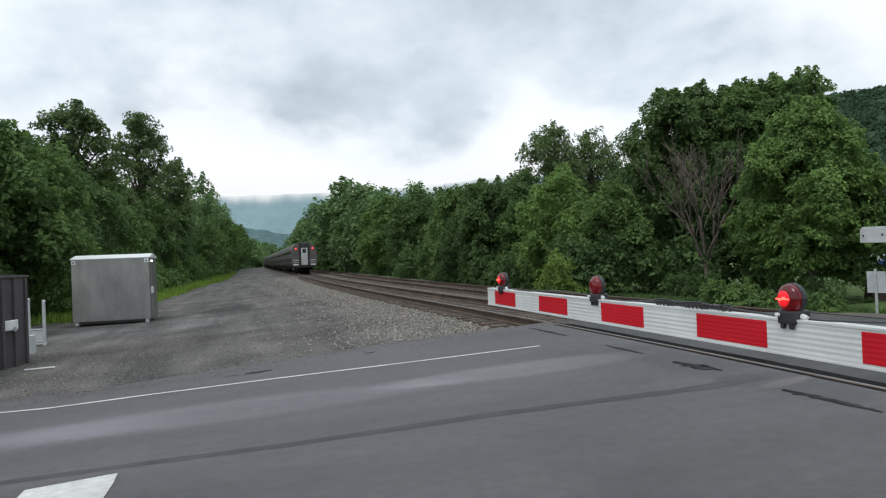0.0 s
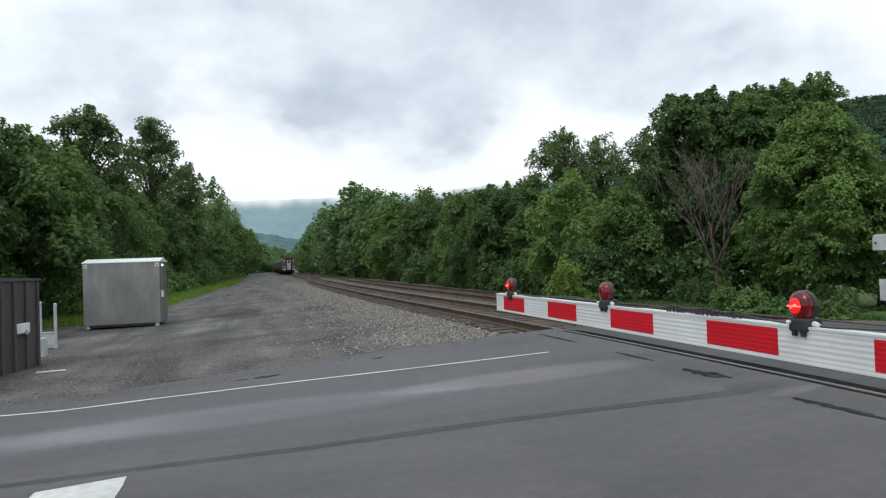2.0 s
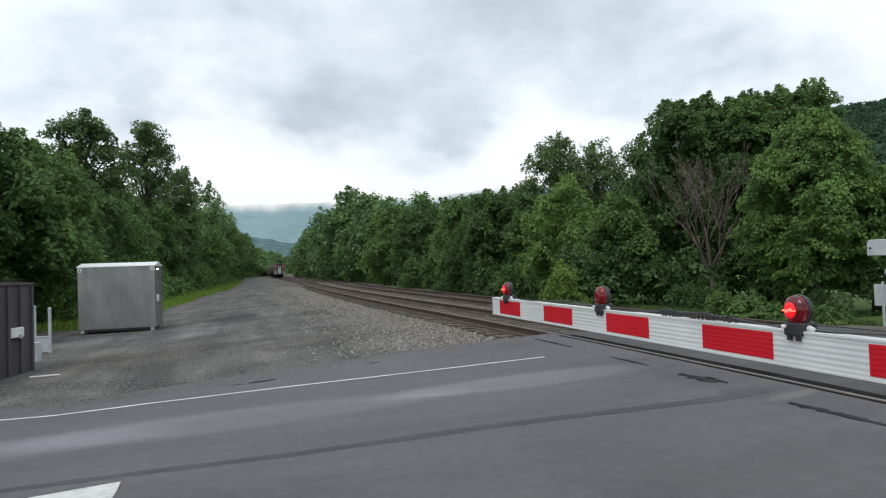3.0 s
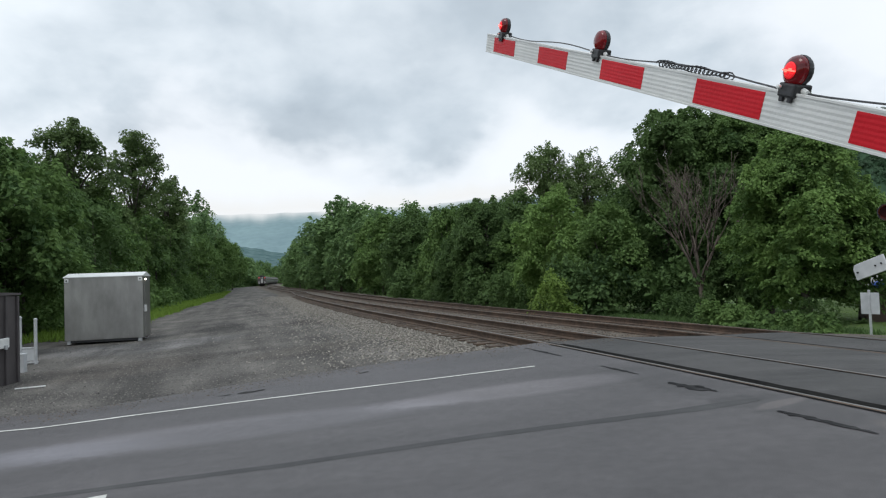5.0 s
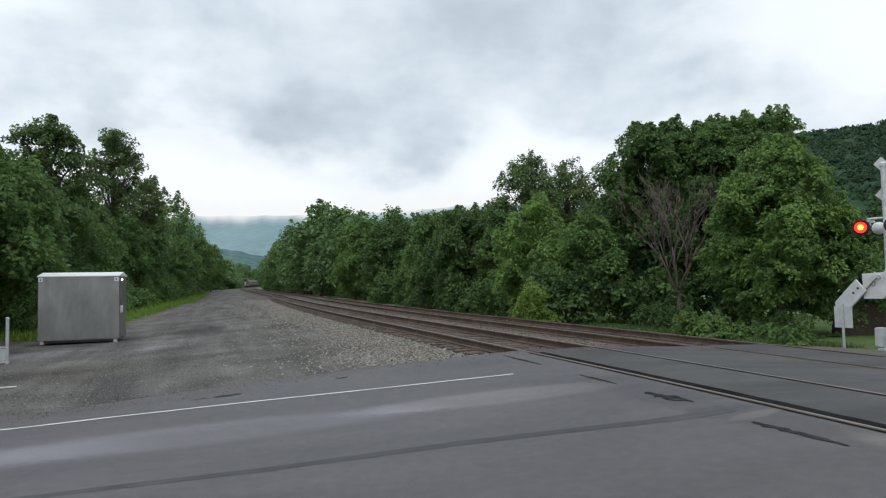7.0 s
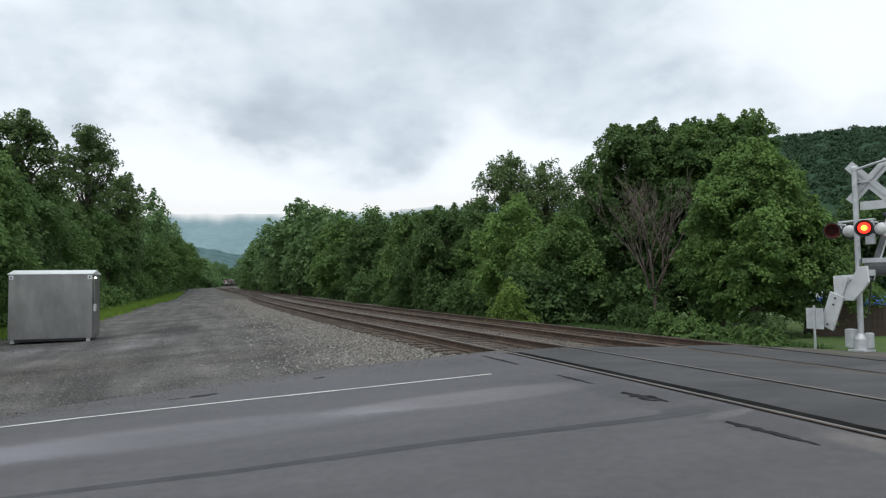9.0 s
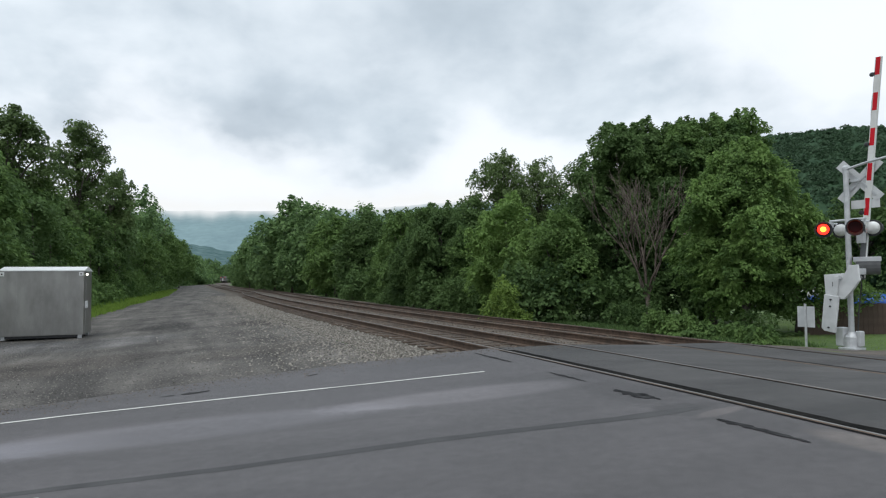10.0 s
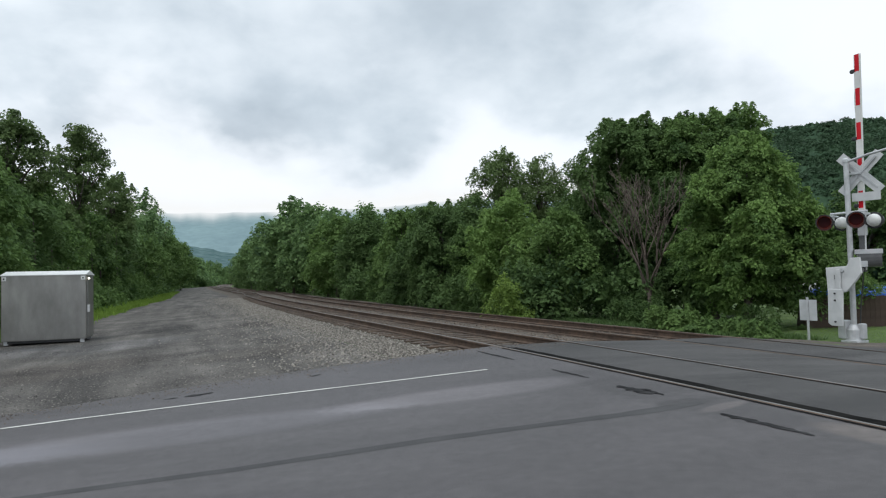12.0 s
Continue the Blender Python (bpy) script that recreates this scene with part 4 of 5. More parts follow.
def build_left_trees():
    # vine-covered wall along the gravel
    ys = [17, 20.5, 24, 27.5, 31.5, 36, 41, 47, 54, 62, 72, 84, 98, 115, 135, 160, 190, 225, 265, 310]
    hs = [6.2, 6.6, 6.8, 7.0, 7.2, 7.6, 7.9, 8.3, 8.7, 9.2, 10.0, 10.6, 11.8, 14.2, 17.5, 19.0, 20.5, 21.5, 22, 20]
    protos = []
    for i, (y, h) in enumerate(zip(ys, hs)):
        w = -15.2 + 0.5 * math.sin(i * 1.9) - (0.5 if y < 30 else 0)
        x = float(xc(y)) + w / COSW
        step = (ys[min(i + 1, len(ys) - 1)] - ys[max(i - 1, 0)]) / 2
        mt = (LEAF_B, LEAF_A, LEAF_C, LEAF_B)[i % 4]
        lab = ("green", "dark green", "bright green", "green")[i % 4] + " vine-covered thicket along the gravel"
        # these two, and the copies beyond them, carry haze in their leaf colour
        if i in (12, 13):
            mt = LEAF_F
        if len(protos) < 6 or i in (12, 13):
            t = make_thicket("thicket", 120 + i, 6.0, 3.6, 6.4, mt, lab, pose(0, 0, 0), size=0.2, n_per=165, n=165, sr=0.4)
            protos.append(t)
        else:
            t = copy_thing(protos[6 + i % 2] if i > 13 else protos[i % 6 if i % 6 else 5], pose(0, 0, 0))
        s = h / 6.4
        t.matrix_basis = ground_pose(x, y, 107 + 180) @ Matrix.Diagonal((max(s, step / 4.6), s, s, 1))
        tagged(t, lab, "thicket", "thickets along the gravel")
    for i, (az, d, h, r, sd) in enumerate([(-28.7, 56, 14.4, 3.0, 31), (-24.2, 76, 18.0, 3.6, 32), (-21.9, 88, 15.2, 3.0, 33), (-26.4, 64, 9.4, 2.6, 36)]):
        x, y = polar(az, d)
        make_tree("oak_tree", sd, h, 4.4, r, 46, 0.26, 185, LEAF_D, "tall open-crowned dark tree behind the thicket", ground_pose(x, y), r0=0.3, limbs=28, sr=0.6, airy=0.3)
    for az, d, h in [(-32.6, 33, 7.6), (-35.5, 30, 8.2), (-19.6, 110, 9.0), (-18.2, 150, 12.5), (-17.0, 210, 13.5)]:
        x, y = polar(az, d)
        make_tree("thicket_tree", int(d), h, 0.6, 2.6 + d * 0.012, 30, 0.16 + d * 0.0014, 190 if d < 60 else 36, LEAF_B, "green tree rising from the thicket", ground_pose(x, y), sr=0.42 if d < 60 else 0.7)
    # low shrubs at the foot
    proto = None
    for i in range(56):
        y = 19 + i * 1.5 + i * i * 0.05
        w = -13.9 - 0.4 * math.sin(i * 2.3)
        if y < 27.5:
            continue
        x = float(xc(y)) + w / COSW
        if proto is None:
            proto = make_thicket("low_shrub", 150, 3.0, 1.6, 1.7, LEAF_B, "low green shrub at the grass edge", pose(0, 0, 0), 0.17, 130, "shrub", 24, sr=0.36)
            t = proto
        else:
            t = copy_thing(proto, pose(0, 0, 0))
        s = 0.95 + 0.5 * ((i * 3) % 5) / 4 + y * 0.005
        t.matrix_basis = ground_pose(x, y, 287 + i * 17) @ Matrix.Diagonal((s, s, s, 1))
    # where the line bends out of sight
    for i, (az, d, h) in enumerate([(-16.0, 330, 14), (-15.2, 520, 17), (-14.3, 560, 17), (-13.4, 600, 16), (-12.6, 620, 16), (-15.8, 430, 16), (-14.8, 640, 20), (-13.0, 500, 11), (-15.6, 380, 7), (-15.0, 450, 7), (-14.5, 520, 7), (-13.9, 590, 8), (-13.3, 610, 8), (-12.8, 560, 8), (-16.2, 300, 6)]):
        x, y = polar(az, d)
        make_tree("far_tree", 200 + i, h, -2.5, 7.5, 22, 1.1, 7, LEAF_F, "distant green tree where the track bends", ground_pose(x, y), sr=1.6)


def blades(name, spots, h, material, label, category="grass"):
    rng = np.random.default_rng(len(spots))
    p = np.array(spots)
    N = len(p)
    a = rng.uniform(0, 6.28, N)
    hh = h * rng.uniform(0.4, 1.2, N)
    wv = np.stack([np.cos(a), np.sin(a), np.zeros(N)], 1) * (0.012 + 0.05 * hh)[:, None]
    lean = rng.normal(size=(N, 3)) * [0.35, 0.35, 0] * hh[:, None] + np.stack([np.zeros(N), np.zeros(N), hh], 1)
    v = np.stack([p - wv, p + wv, p + lean * 0.6 + wv * 0.7, p + lean], 1).reshape(-1, 3)
    return tagged(fast(name, v, np.arange(N * 4).reshape(-1, 4), material), label, category, kind="stuff")


def build_grass():
    rng = np.random.default_rng(4)
    s = []
    for _ in range(26000):
        y = 14 + 150 * rng.random() ** 2
        w = -10.55 - 3.0 * rng.random() ** 1.4 + 0.1 * math.sin(y * 1.9) + 0.12 * math.sin(y * 0.43) + 0.15 * rng.normal() + min(0.9, max(0, (y - 30) * 0.02))
        if y < 24.5 and w > -13.2:
            continue
        s.append(place(w, y, z_off, -0.03))
    blades("verge_grass", s, 0.34, BLADE, "long bright green grass along the gravel")
    s = []
    for _ in range(16000):
        y = 13.6 + 22 * rng.random() ** 1.6
        w = 6.5 + 2.2 * rng.random()
        if y < 15.9 and w > 6.2:
            continue
        s.append(place(w, y, z_off, -0.03))
    blades("trackside_weeds", s, 0.14, LEAF_A, "low green weeds beside the track", "weeds")
    s = []
    for _ in range(14000):
        w = rng.uniform(7.2, 22)
        y = y_north(w) + 2.3 + 9 * rng.random() ** 1.3
        s.append(place(w, y, z_off, -0.03))
    blades("lawn_grass", s, 0.035, BLADE, "short green lawn grass")
    # a clump of broad-leaved weeds before the trees
    for k, (az, d, r) in enumerate([(22.4, 20.2, 0.4), (23.6, 20.4, 0.42), (25.6, 19.6, 0.35), (27.2, 19.2, 0.4), (28.6, 18.8, 0.38), (29.8, 18.5, 0.3)]):
        x, y = polar(az, d)
        rg = np.random.default_rng(300 + k)
        bl = [(rg.uniform(-r, r), rg.uniform(-r, r), (0.14 + rg.uniform(0, 0.3)) * (1.0 if k < 2 else 0.3), 0.2 if k < 2 else 0.12) for _ in range(9 if k < 2 else 14)]
        ob = tagged(foliage("broadleaf_weed", LEAF_B, None, sprays(bl, 0.18, 1500, 0.11, rg, 1.0, 0.5, 0.4, 0.6, False)), "broad-leaved green weed before the trees", "weed")
        ob.matrix_basis = ground_pose(x, y)


def stones(name, spots, size, material, label):
    rng = np.random.default_rng(len(spots))
    base = np.array([(1, 0, 0), (-1, 0, 0), (0, 1, 0), (0, -1, 0), (0, 0, 1), (0, 0, -1)], float)
    tri = np.array([(0, 2, 4), (2, 1, 4), (1, 3, 4), (3, 0, 4)])
    p = np.array(spots)
    N = len(p)
    k = size * rng.uniform(0.4, 1.25, N)
    v = base[None] * rng.uniform(0.5, 1.15, (N, 6, 1)) + rng.normal(size=(N, 6, 3)) * 0.18
    v *= k[:, None, None] * np.array([1.1, 1.0, 0.75])
    a = rng.uniform(0, 6.28, N)
    ca, sa = np.cos(a)[:, None], np.sin(a)[:, None]
    v = np.stack([v[..., 0] * ca - v[..., 1] * sa, v[..., 0] * sa + v[..., 1] * ca, v[..., 2]], -1) + p[:, None]
    f = (np.arange(N)[:, None, None] * 6 + tri[None]).reshape(-1, 3)
    return tagged(fast(name, v.reshape(-1, 3), f, material), label, "stones", kind="stuff")


def build_stones():
    rng = np.random.default_rng(9)
    s = []
    while len(s) < 30000:
        y = 9.5 + 60 * rng.random() ** 1.9
        w = -1.1 - abs(rng.normal()) * 1.55
        if y < y_north(w) + 0.05 + 0.25 * rng.random():
            continue
        s.append(place(w, y, z_off, 0.005))
    stones("ballast_stones", s, 0.027, STONE_VAR, "loose grey and tan ballast stones")
    s = []
    while len(s) < 16000:
        y = 12 + 45 * rng.random() ** 1.6
        w = rng.uniform(-1.3, 6.2)
        if y < y_north(w) + 0.05:
            continue
        s.append(place(w, y, z_off, 0.0))
    stones("track_stones", s, 0.034, STONE_BROWN, "rust-stained ballast stones between the rails")
    s = []
    while len(s) < 32000:
        y = 9 + 40 * rng.random() ** 1.8
        w = rng.uniform(-11.5, -3.5)
        if y < y_north(w) + 0.03:
            continue
        s.append(place(w, y, z_off, -0.018))
    stones("lot_stones", s, 0.0145, STONE_LOT, "loose grey stones on the gravel")
    s = []
    for _ in range(1500):
        w = rng.uniform(-10, 1)
        y = y_north(w) - abs(rng.normal()) * 0.42
        s.append(place(w, y, z_road, 0.013))
    stones("road_grit", s, 0.013, STONE_BROWN, "scattered grit on the road edge")


def island(name, c1, c2):
    m = mat(name, c1, c2, 8, 0.92, 0.3, 60)
    n, l = m.node_tree.nodes, m.node_tree.links
    g = n.new("ShaderNodeNewGeometry")
    r = n.new("ShaderNodeValToRGB")
    r.color_ramp.elements[0].color, r.color_ramp.elements[1].color = (*c1, 1), (*c2, 1)
    l.new(g.outputs["Random Per Island"], r.inputs[0])
    l.new(r.outputs[0], n["Principled BSDF"].inputs["Base Color"])
    return m


STONE_VAR = island("loose_stone", (0.045, 0.04, 0.034), (0.36, 0.33, 0.285))
STONE_LOT = island("lot_stone", (0.035, 0.032, 0.03), (0.27, 0.25, 0.225))
STONE_BROWN = island("stained_stone", (0.03, 0.022, 0.017), (0.2, 0.155, 0.12))


# ---- hills and what lies beyond ----
def ridge(name, az0, az1, dist, elev, material, label, depth, bumps, seed, n=160, rows=14, tree=0.0):
    """A wooded slope seen along an arc, rising from its foot to an uneven crest."""
    rng = np.random.default_rng(seed)
    ph = rng.uniform(0, 6.3, 6)
    v = []
    for r in range(rows):
        u = r / (rows - 1)
        for i in range(n):
            a = az0 + (az1 - az0) * i / (n - 1)
            e = np.interp(a, *elev) + bumps * (math.sin(a * 1.7 + ph[0]) + 0.6 * math.sin(a * 4.3 + ph[1]) + 0.35 * math.sin(a * 11 + ph[2]))
            d = dist + depth * u + (0.0 if depth < 200 else 0.012) * depth * math.sin(a * 2.3 + ph[3] + u * 3)
            z = 1.65 + (dist + depth) * math.tan(radians(e)) * (u ** 0.8)
            if tree:
                z += tree * rng.random() * (0.3 + u)
            v.append((d * math.sin(radians(a)), d * math.cos(radians(a)), z if r else -3.0))
    i = (np.arange(rows - 1)[:, None] * n + np.arange(n - 1)[None]).ravel()
    return tagged(fast(name, v, np.stack([i, i + 1, i + n + 1, i + n], -1), material, smooth=True), label, "hill", kind="structure")


def build_hills():
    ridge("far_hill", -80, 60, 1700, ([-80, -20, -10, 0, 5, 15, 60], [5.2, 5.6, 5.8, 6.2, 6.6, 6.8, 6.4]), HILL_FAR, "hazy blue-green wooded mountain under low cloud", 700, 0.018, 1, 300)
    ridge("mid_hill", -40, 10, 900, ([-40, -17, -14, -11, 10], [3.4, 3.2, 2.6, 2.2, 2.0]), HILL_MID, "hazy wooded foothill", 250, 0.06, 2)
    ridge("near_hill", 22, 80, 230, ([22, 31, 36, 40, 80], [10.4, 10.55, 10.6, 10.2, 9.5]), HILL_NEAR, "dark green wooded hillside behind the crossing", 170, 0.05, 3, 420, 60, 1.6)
    # low cloud resting on the far ridge
    az = np.linspace(-80, 60, 281)
    steps = [(-1.0, 0.0), (-0.75, 0.06), (-0.5, 0.22), (-0.25, 0.55), (0.0, 0.85), (0.3, 1.0), (0.7, 0.8), (1.2, 0.4), (1.9, 0.0)]
    rng = np.random.default_rng(31)
    ph = rng.uniform(0, 6.3, 4)
    crest = np.interp(az, [-80, -20, -10, 0, 5, 15, 60], [5.2, 5.6, 5.8, 6.2, 6.6, 6.8, 6.4])
    wave = 0.13 * np.sin(az * 0.9 + ph[0]) + 0.09 * np.sin(az * 2.3 + ph[1]) + 0.05 * np.sin(az * 5.1 + ph[2])
    v, dens = [], []
    for e, q in steps:
        for a, c, wv in zip(az, crest, wave):
            v.append((1690 * math.sin(radians(a)), 1690 * math.cos(radians(a)), 1.65 + 1690 * math.tan(radians(c + e + 0.05 + wv))))
            dens.append(q)
    n = len(az)
    i = (np.arange(len(steps) - 1)[:, None] * n + np.arange(n - 1)[None]).ravel()
    ob = fast("low_cloud", v, np.stack([i, i + 1, i + n + 1, i + n], -1), CLOUD, smooth=True)
    ob.data.attributes.new("cover", "FLOAT", "POINT").data.foreach_set("value", dens)
    tagged(ob, "thin white cloud resting on the far mountain ridge", "cloud", kind="structure")
    # trees on the near hillside, joined
    rng = np.random.default_rng(8)
    bl = []
    for _ in range(1500):
        a = rng.uniform(25, 48)
        u = rng.uniform(0.12, 1.0) ** 0.8
        d = 230 + 170 * u
        e = np.interp(a, [22, 31, 36, 40, 80], [10.4, 10.55, 10.6, 10.2, 9.5])
        z = 1.65 + 400 * math.tan(radians(e)) * u ** 0.8
        bl.append((d * math.sin(radians(a)), d * math.cos(radians(a)), z, rng.uniform(1.6, 3.2)))
    v, f = leaves(bl, 7, 1.5, rng, fill=0.0)
    tagged(fast("hillside_woods", v, f, LEAF_H), "dark green woods covering the hillside", "woods", kind="stuff")


# ---- equipment beside the lot ----
def build_shed():
    t = tagged(empty("signal_shed", pose(-11.49, 23.54, z_at(-10.6, 23.0) - 0.01, 0, 0, 15)), "bare aluminium railway signal shed on short feet", "equipment shed")
    L, D, Ht = 2.42, 1.6, 2.1
    part("body", bx(0, 0, 0.12 + Ht / 2, L, D, Ht, 0.012), ALU, t)
    bm = bmesh.new()
    prism(bm, [(-D / 2 - 0.03, Ht + 0.115), (-D / 2 - 0.03, Ht + 0.14), (-0.1, Ht + 0.27), (D / 2 + 0.03, Ht + 0.14), (D / 2 + 0.03, Ht + 0.115)], -L / 2 - 0.025, L / 2 + 0.025)
    part("roof", bm, ALU_ROOF, t, "pale sheet metal roof")
    for sx in (-1, 1):
        for sy in (-1, 1):
            part("foot", bx(sx * (L / 2 - 0.12), sy * (D / 2 - 0.1), 0.06, 0.12, 0.12, 0.12, 0.006), GALV, t)
        lug = bmesh.new()
        box(lug, sx * (L / 2 - 0.08), -D / 2 - 0.012, Ht + 0.02, 0.13, 0.02, 0.13, 0.01)
        lg = part("lifting_lug", lug, ALU_ROOF, t)
        hole = bmesh.new()
        rod(hole, (sx * (L / 2 - 0.08), -D / 2 - 0.03, Ht + 0.02), (sx * (L / 2 - 0.08), -D / 2 - 0.02, Ht + 0.02), 0.026)
        part("hole", hole, BLACK, lg)
    # black strip put in for the shade under the shed, between the feet
    part("skirt", bx(0, -D / 2 + 0.05, 0.09, L - 0.34, 0.03, 0.09), BLACK, t)
    d = part("door", bx(L / 2 + 0.012, 0.05, 1.12, 0.024, 1.1, 1.9, 0.006), ALU, t)
    part("handle", bx(L / 2 + 0.05, -0.42, 1.1, 0.04, 0.05, 0.24, 0.01), WHITE, d)
    part("hinge", bx(L / 2 + 0.04, -0.62, 1.1, 0.05, 0.04, 0.24, 0.01), WHITE, t)
    lm = bmesh.new()
    lathe(lm, [(0.01, -0.028), (0.026, -0.022), (0.03, 0.0), (0.024, 0.022), (0.008, 0.028)], 14, pose(L / 2 + 0.08, -D / 2 + 0.1, Ht + 0.0))
    part("lamp", lm, glowing("shed_lamp", (1.0, 0.93, 0.8), 6.0), t, "small lit white lamp", True)
    seam = bmesh.new()
    for k in (-0.36, 0.0, 0.36):
        box(seam, k * 2, -D / 2 - 0.003, 0.12 + Ht / 2, 0.012, 0.006, Ht - 0.04)
    part("seam", seam, ALU, t)


def build_container():
    """The dark brown metal bin with upright ribs."""
    t = tagged(empty("metal_bin", pose(-9.5, 12.35, z_at(-9.5, 12.6) - 0.02, 0, 0, 4)), "dark brown ribbed metal utility bin", "bin")
    L, D, Ht = 1.84, 3.1, 1.8
    part("body", bx(0, 0, Ht / 2, L, D, Ht, 0.015), BROWN, t)
    bm = bmesh.new()
    prism(bm, [(-D / 2 - 0.05, Ht), (-D / 2 - 0.05, Ht + 0.04), (0, Ht + 0.09), (D / 2 + 0.05, Ht + 0.04), (D / 2 + 0.05, Ht)], -L / 2 - 0.04, L / 2 + 0.04)
    part("lid", bm, BROWN, t)
    rib = None
    for side in (1, -1):
        for k in range(8):
            r = obj("rib", bx(0, 0, 0, 0.05, 0.07, Ht - 0.04, 0.01), BROWN, t) if rib is None else new("rib", rib)
            rib = r.data
            r.parent = t
            r.location = (side * (L / 2 + 0.02), D / 2 - 0.06 - k * 0.42, Ht / 2)
    for k in range(4):
        r = new("rib", rib)
        r.parent = t
        r.matrix_basis = pose(-L / 2 + 0.25 + k * 0.42, -D / 2 - 0.02, Ht / 2, 0, 0, 90)
    hp = part("hasp", bx(L / 2 + 0.05, D / 2 - 0.66, 0.86, 0.05, 0.42, 0.2, 0.02), WHITE, t, "white lock plate")
    part("padlock", bx(L / 2 + 0.1, D / 2 - 0.62, 0.78, 0.04, 0.07, 0.09, 0.012), GALV, hp)


def build_posts():
    x0, y0 = -10.45, 17.25
    z = z_at(x0, y0)
    t = tagged(empty("pipe_rack", pose(x0, y0, z, 0, 0, 10)), "galvanised steel pipe frame with a low panel", "pipe frame")
    for dx, top in ((-0.22, 1.16), (0.14, 1.1)):
        bm = bmesh.new()
        rod(bm, (dx, 0, -0.2), (dx, 0, top), 0.04)
        p = part("post", bm, GALV, t, smooth=False)
        cap = bmesh.new()
        lathe(cap, [(0.046, top), (0.046, top + 0.03), (0.02, top + 0.05)], 12, Matrix.Translation((dx, 0, 0)))
        part("cap", cap, GALV, p)
    part("panel", bx(-0.04, 0.0, 0.22, 0.32, 0.02, 0.3, 0.005), GREYP, t)
    part("foot_bar", bx(-0.04, 0.0, 0.03, 0.46, 0.06, 0.05, 0.008), GALV, t)
    part("crossbar", bx(-0.07, 0.0, 0.4, 0.46, 0.04, 0.04, 0.008), GALV, t)
    b = obj("junction_box", bx(0, 0, 0.2, 0.24, 0.2, 0.46, 0.015), GREYP)
    b.matrix_basis = pose(-9.68, 15.6, z_at(-9.68, 15.6) - 0.02, 0, 0, 10)
    tagged(b, "small pale grey junction box on the gravel", "junction box")
    rb = obj("litter_strip", bx(0, 0, 0.01, 0.5, 0.045, 0.02, 0.004), WHITE)
    rb.matrix_basis = pose(-7.75, 12.8, z_at(-7.75, 12.8), 0, 0, 28)
    tagged(rb, "pale plastic strip lying on the gravel", "litter")


# ---- crossing gates ----
ARM_AZ = 106.55
PIVOT = Vector((1.856, 0.336, 1.60))


def gate_arm(name, length, label, lamps, m, tip_first, h=0.118, stripe=0.4064, zoff=0.0, yoff=0.0):
    """A striped arm, local x from the pivot to the tip; z up."""
    t = tagged(empty(name, m), label, "gate arm")
    core = bmesh.new()
    prof = []
    n = 12
    for k in range(n + 1):
        z = -h / 2 + h * k / n
        prof.append((0.021 + (0.0012 if k % 2 else 0.0), z))
    prof += [(-y, z) for y, z in prof[::-1]]
    prism(core, prof, 0.0, length)
    part("beam", core, WHITEP, t, "white ribbed aluminium beam")
    x = length - tip_first
    red = True
    k = 0
    while x - stripe > 0.25:
        if red:
            bm = bmesh.new()
            hh = h / 2 - 0.008
            pr = [(0.0232 + (0.0007 if j % 2 else 0.0), -hh + 2 * hh * j / 12) for j in range(13)]
            prism(bm, pr + [(-y, z) for y, z in pr[::-1]], x - stripe, x)
            part("stripe", bm, REDP, t, "red reflective stripe")
        x -= stripe
        red = not red
    part("top_rail", bx(length / 2, 0, h / 2 + 0.004, length, 0.05, 0.008), WHITEP, t)
    part("bottom_rail", bx(length / 2, 0, -h / 2 - 0.004, length, 0.05, 0.008), WHITEP, t)
    cable = bmesh.new()
    pts = []
    xx = 0.1
    while xx < length - 0.3:
        pts.append((xx, 0.0, h / 2 + 0.022 + 0.012 * math.sin(xx * 5.1)))
        xx += 0.12
    tube(cable, pts, [0.0036] * len(pts), 6)
    part("cable", cable, BLACK, t, "thin black lamp cable")
    coil = bmesh.new()
    c0 = length - 2.28
    cp = [(c0 - 0.5 * j / 190, 0.02 * math.cos(j * 0.62), h / 2 + 0.022 + (0.012 + 0.005 * math.sin(j * 0.07)) * math.sin(j * 0.62)) for j in range(191)]
    tube(coil, cp, [0.0034] * len(cp), 5)
    part("coiled_cable", coil, BLACK, t, "coiled black spare cable")
    for d in lamps:
        gate_lamp(t, length - d, h)
    for ch in t.children:
        ch.location = (0, yoff, zoff)
    return t


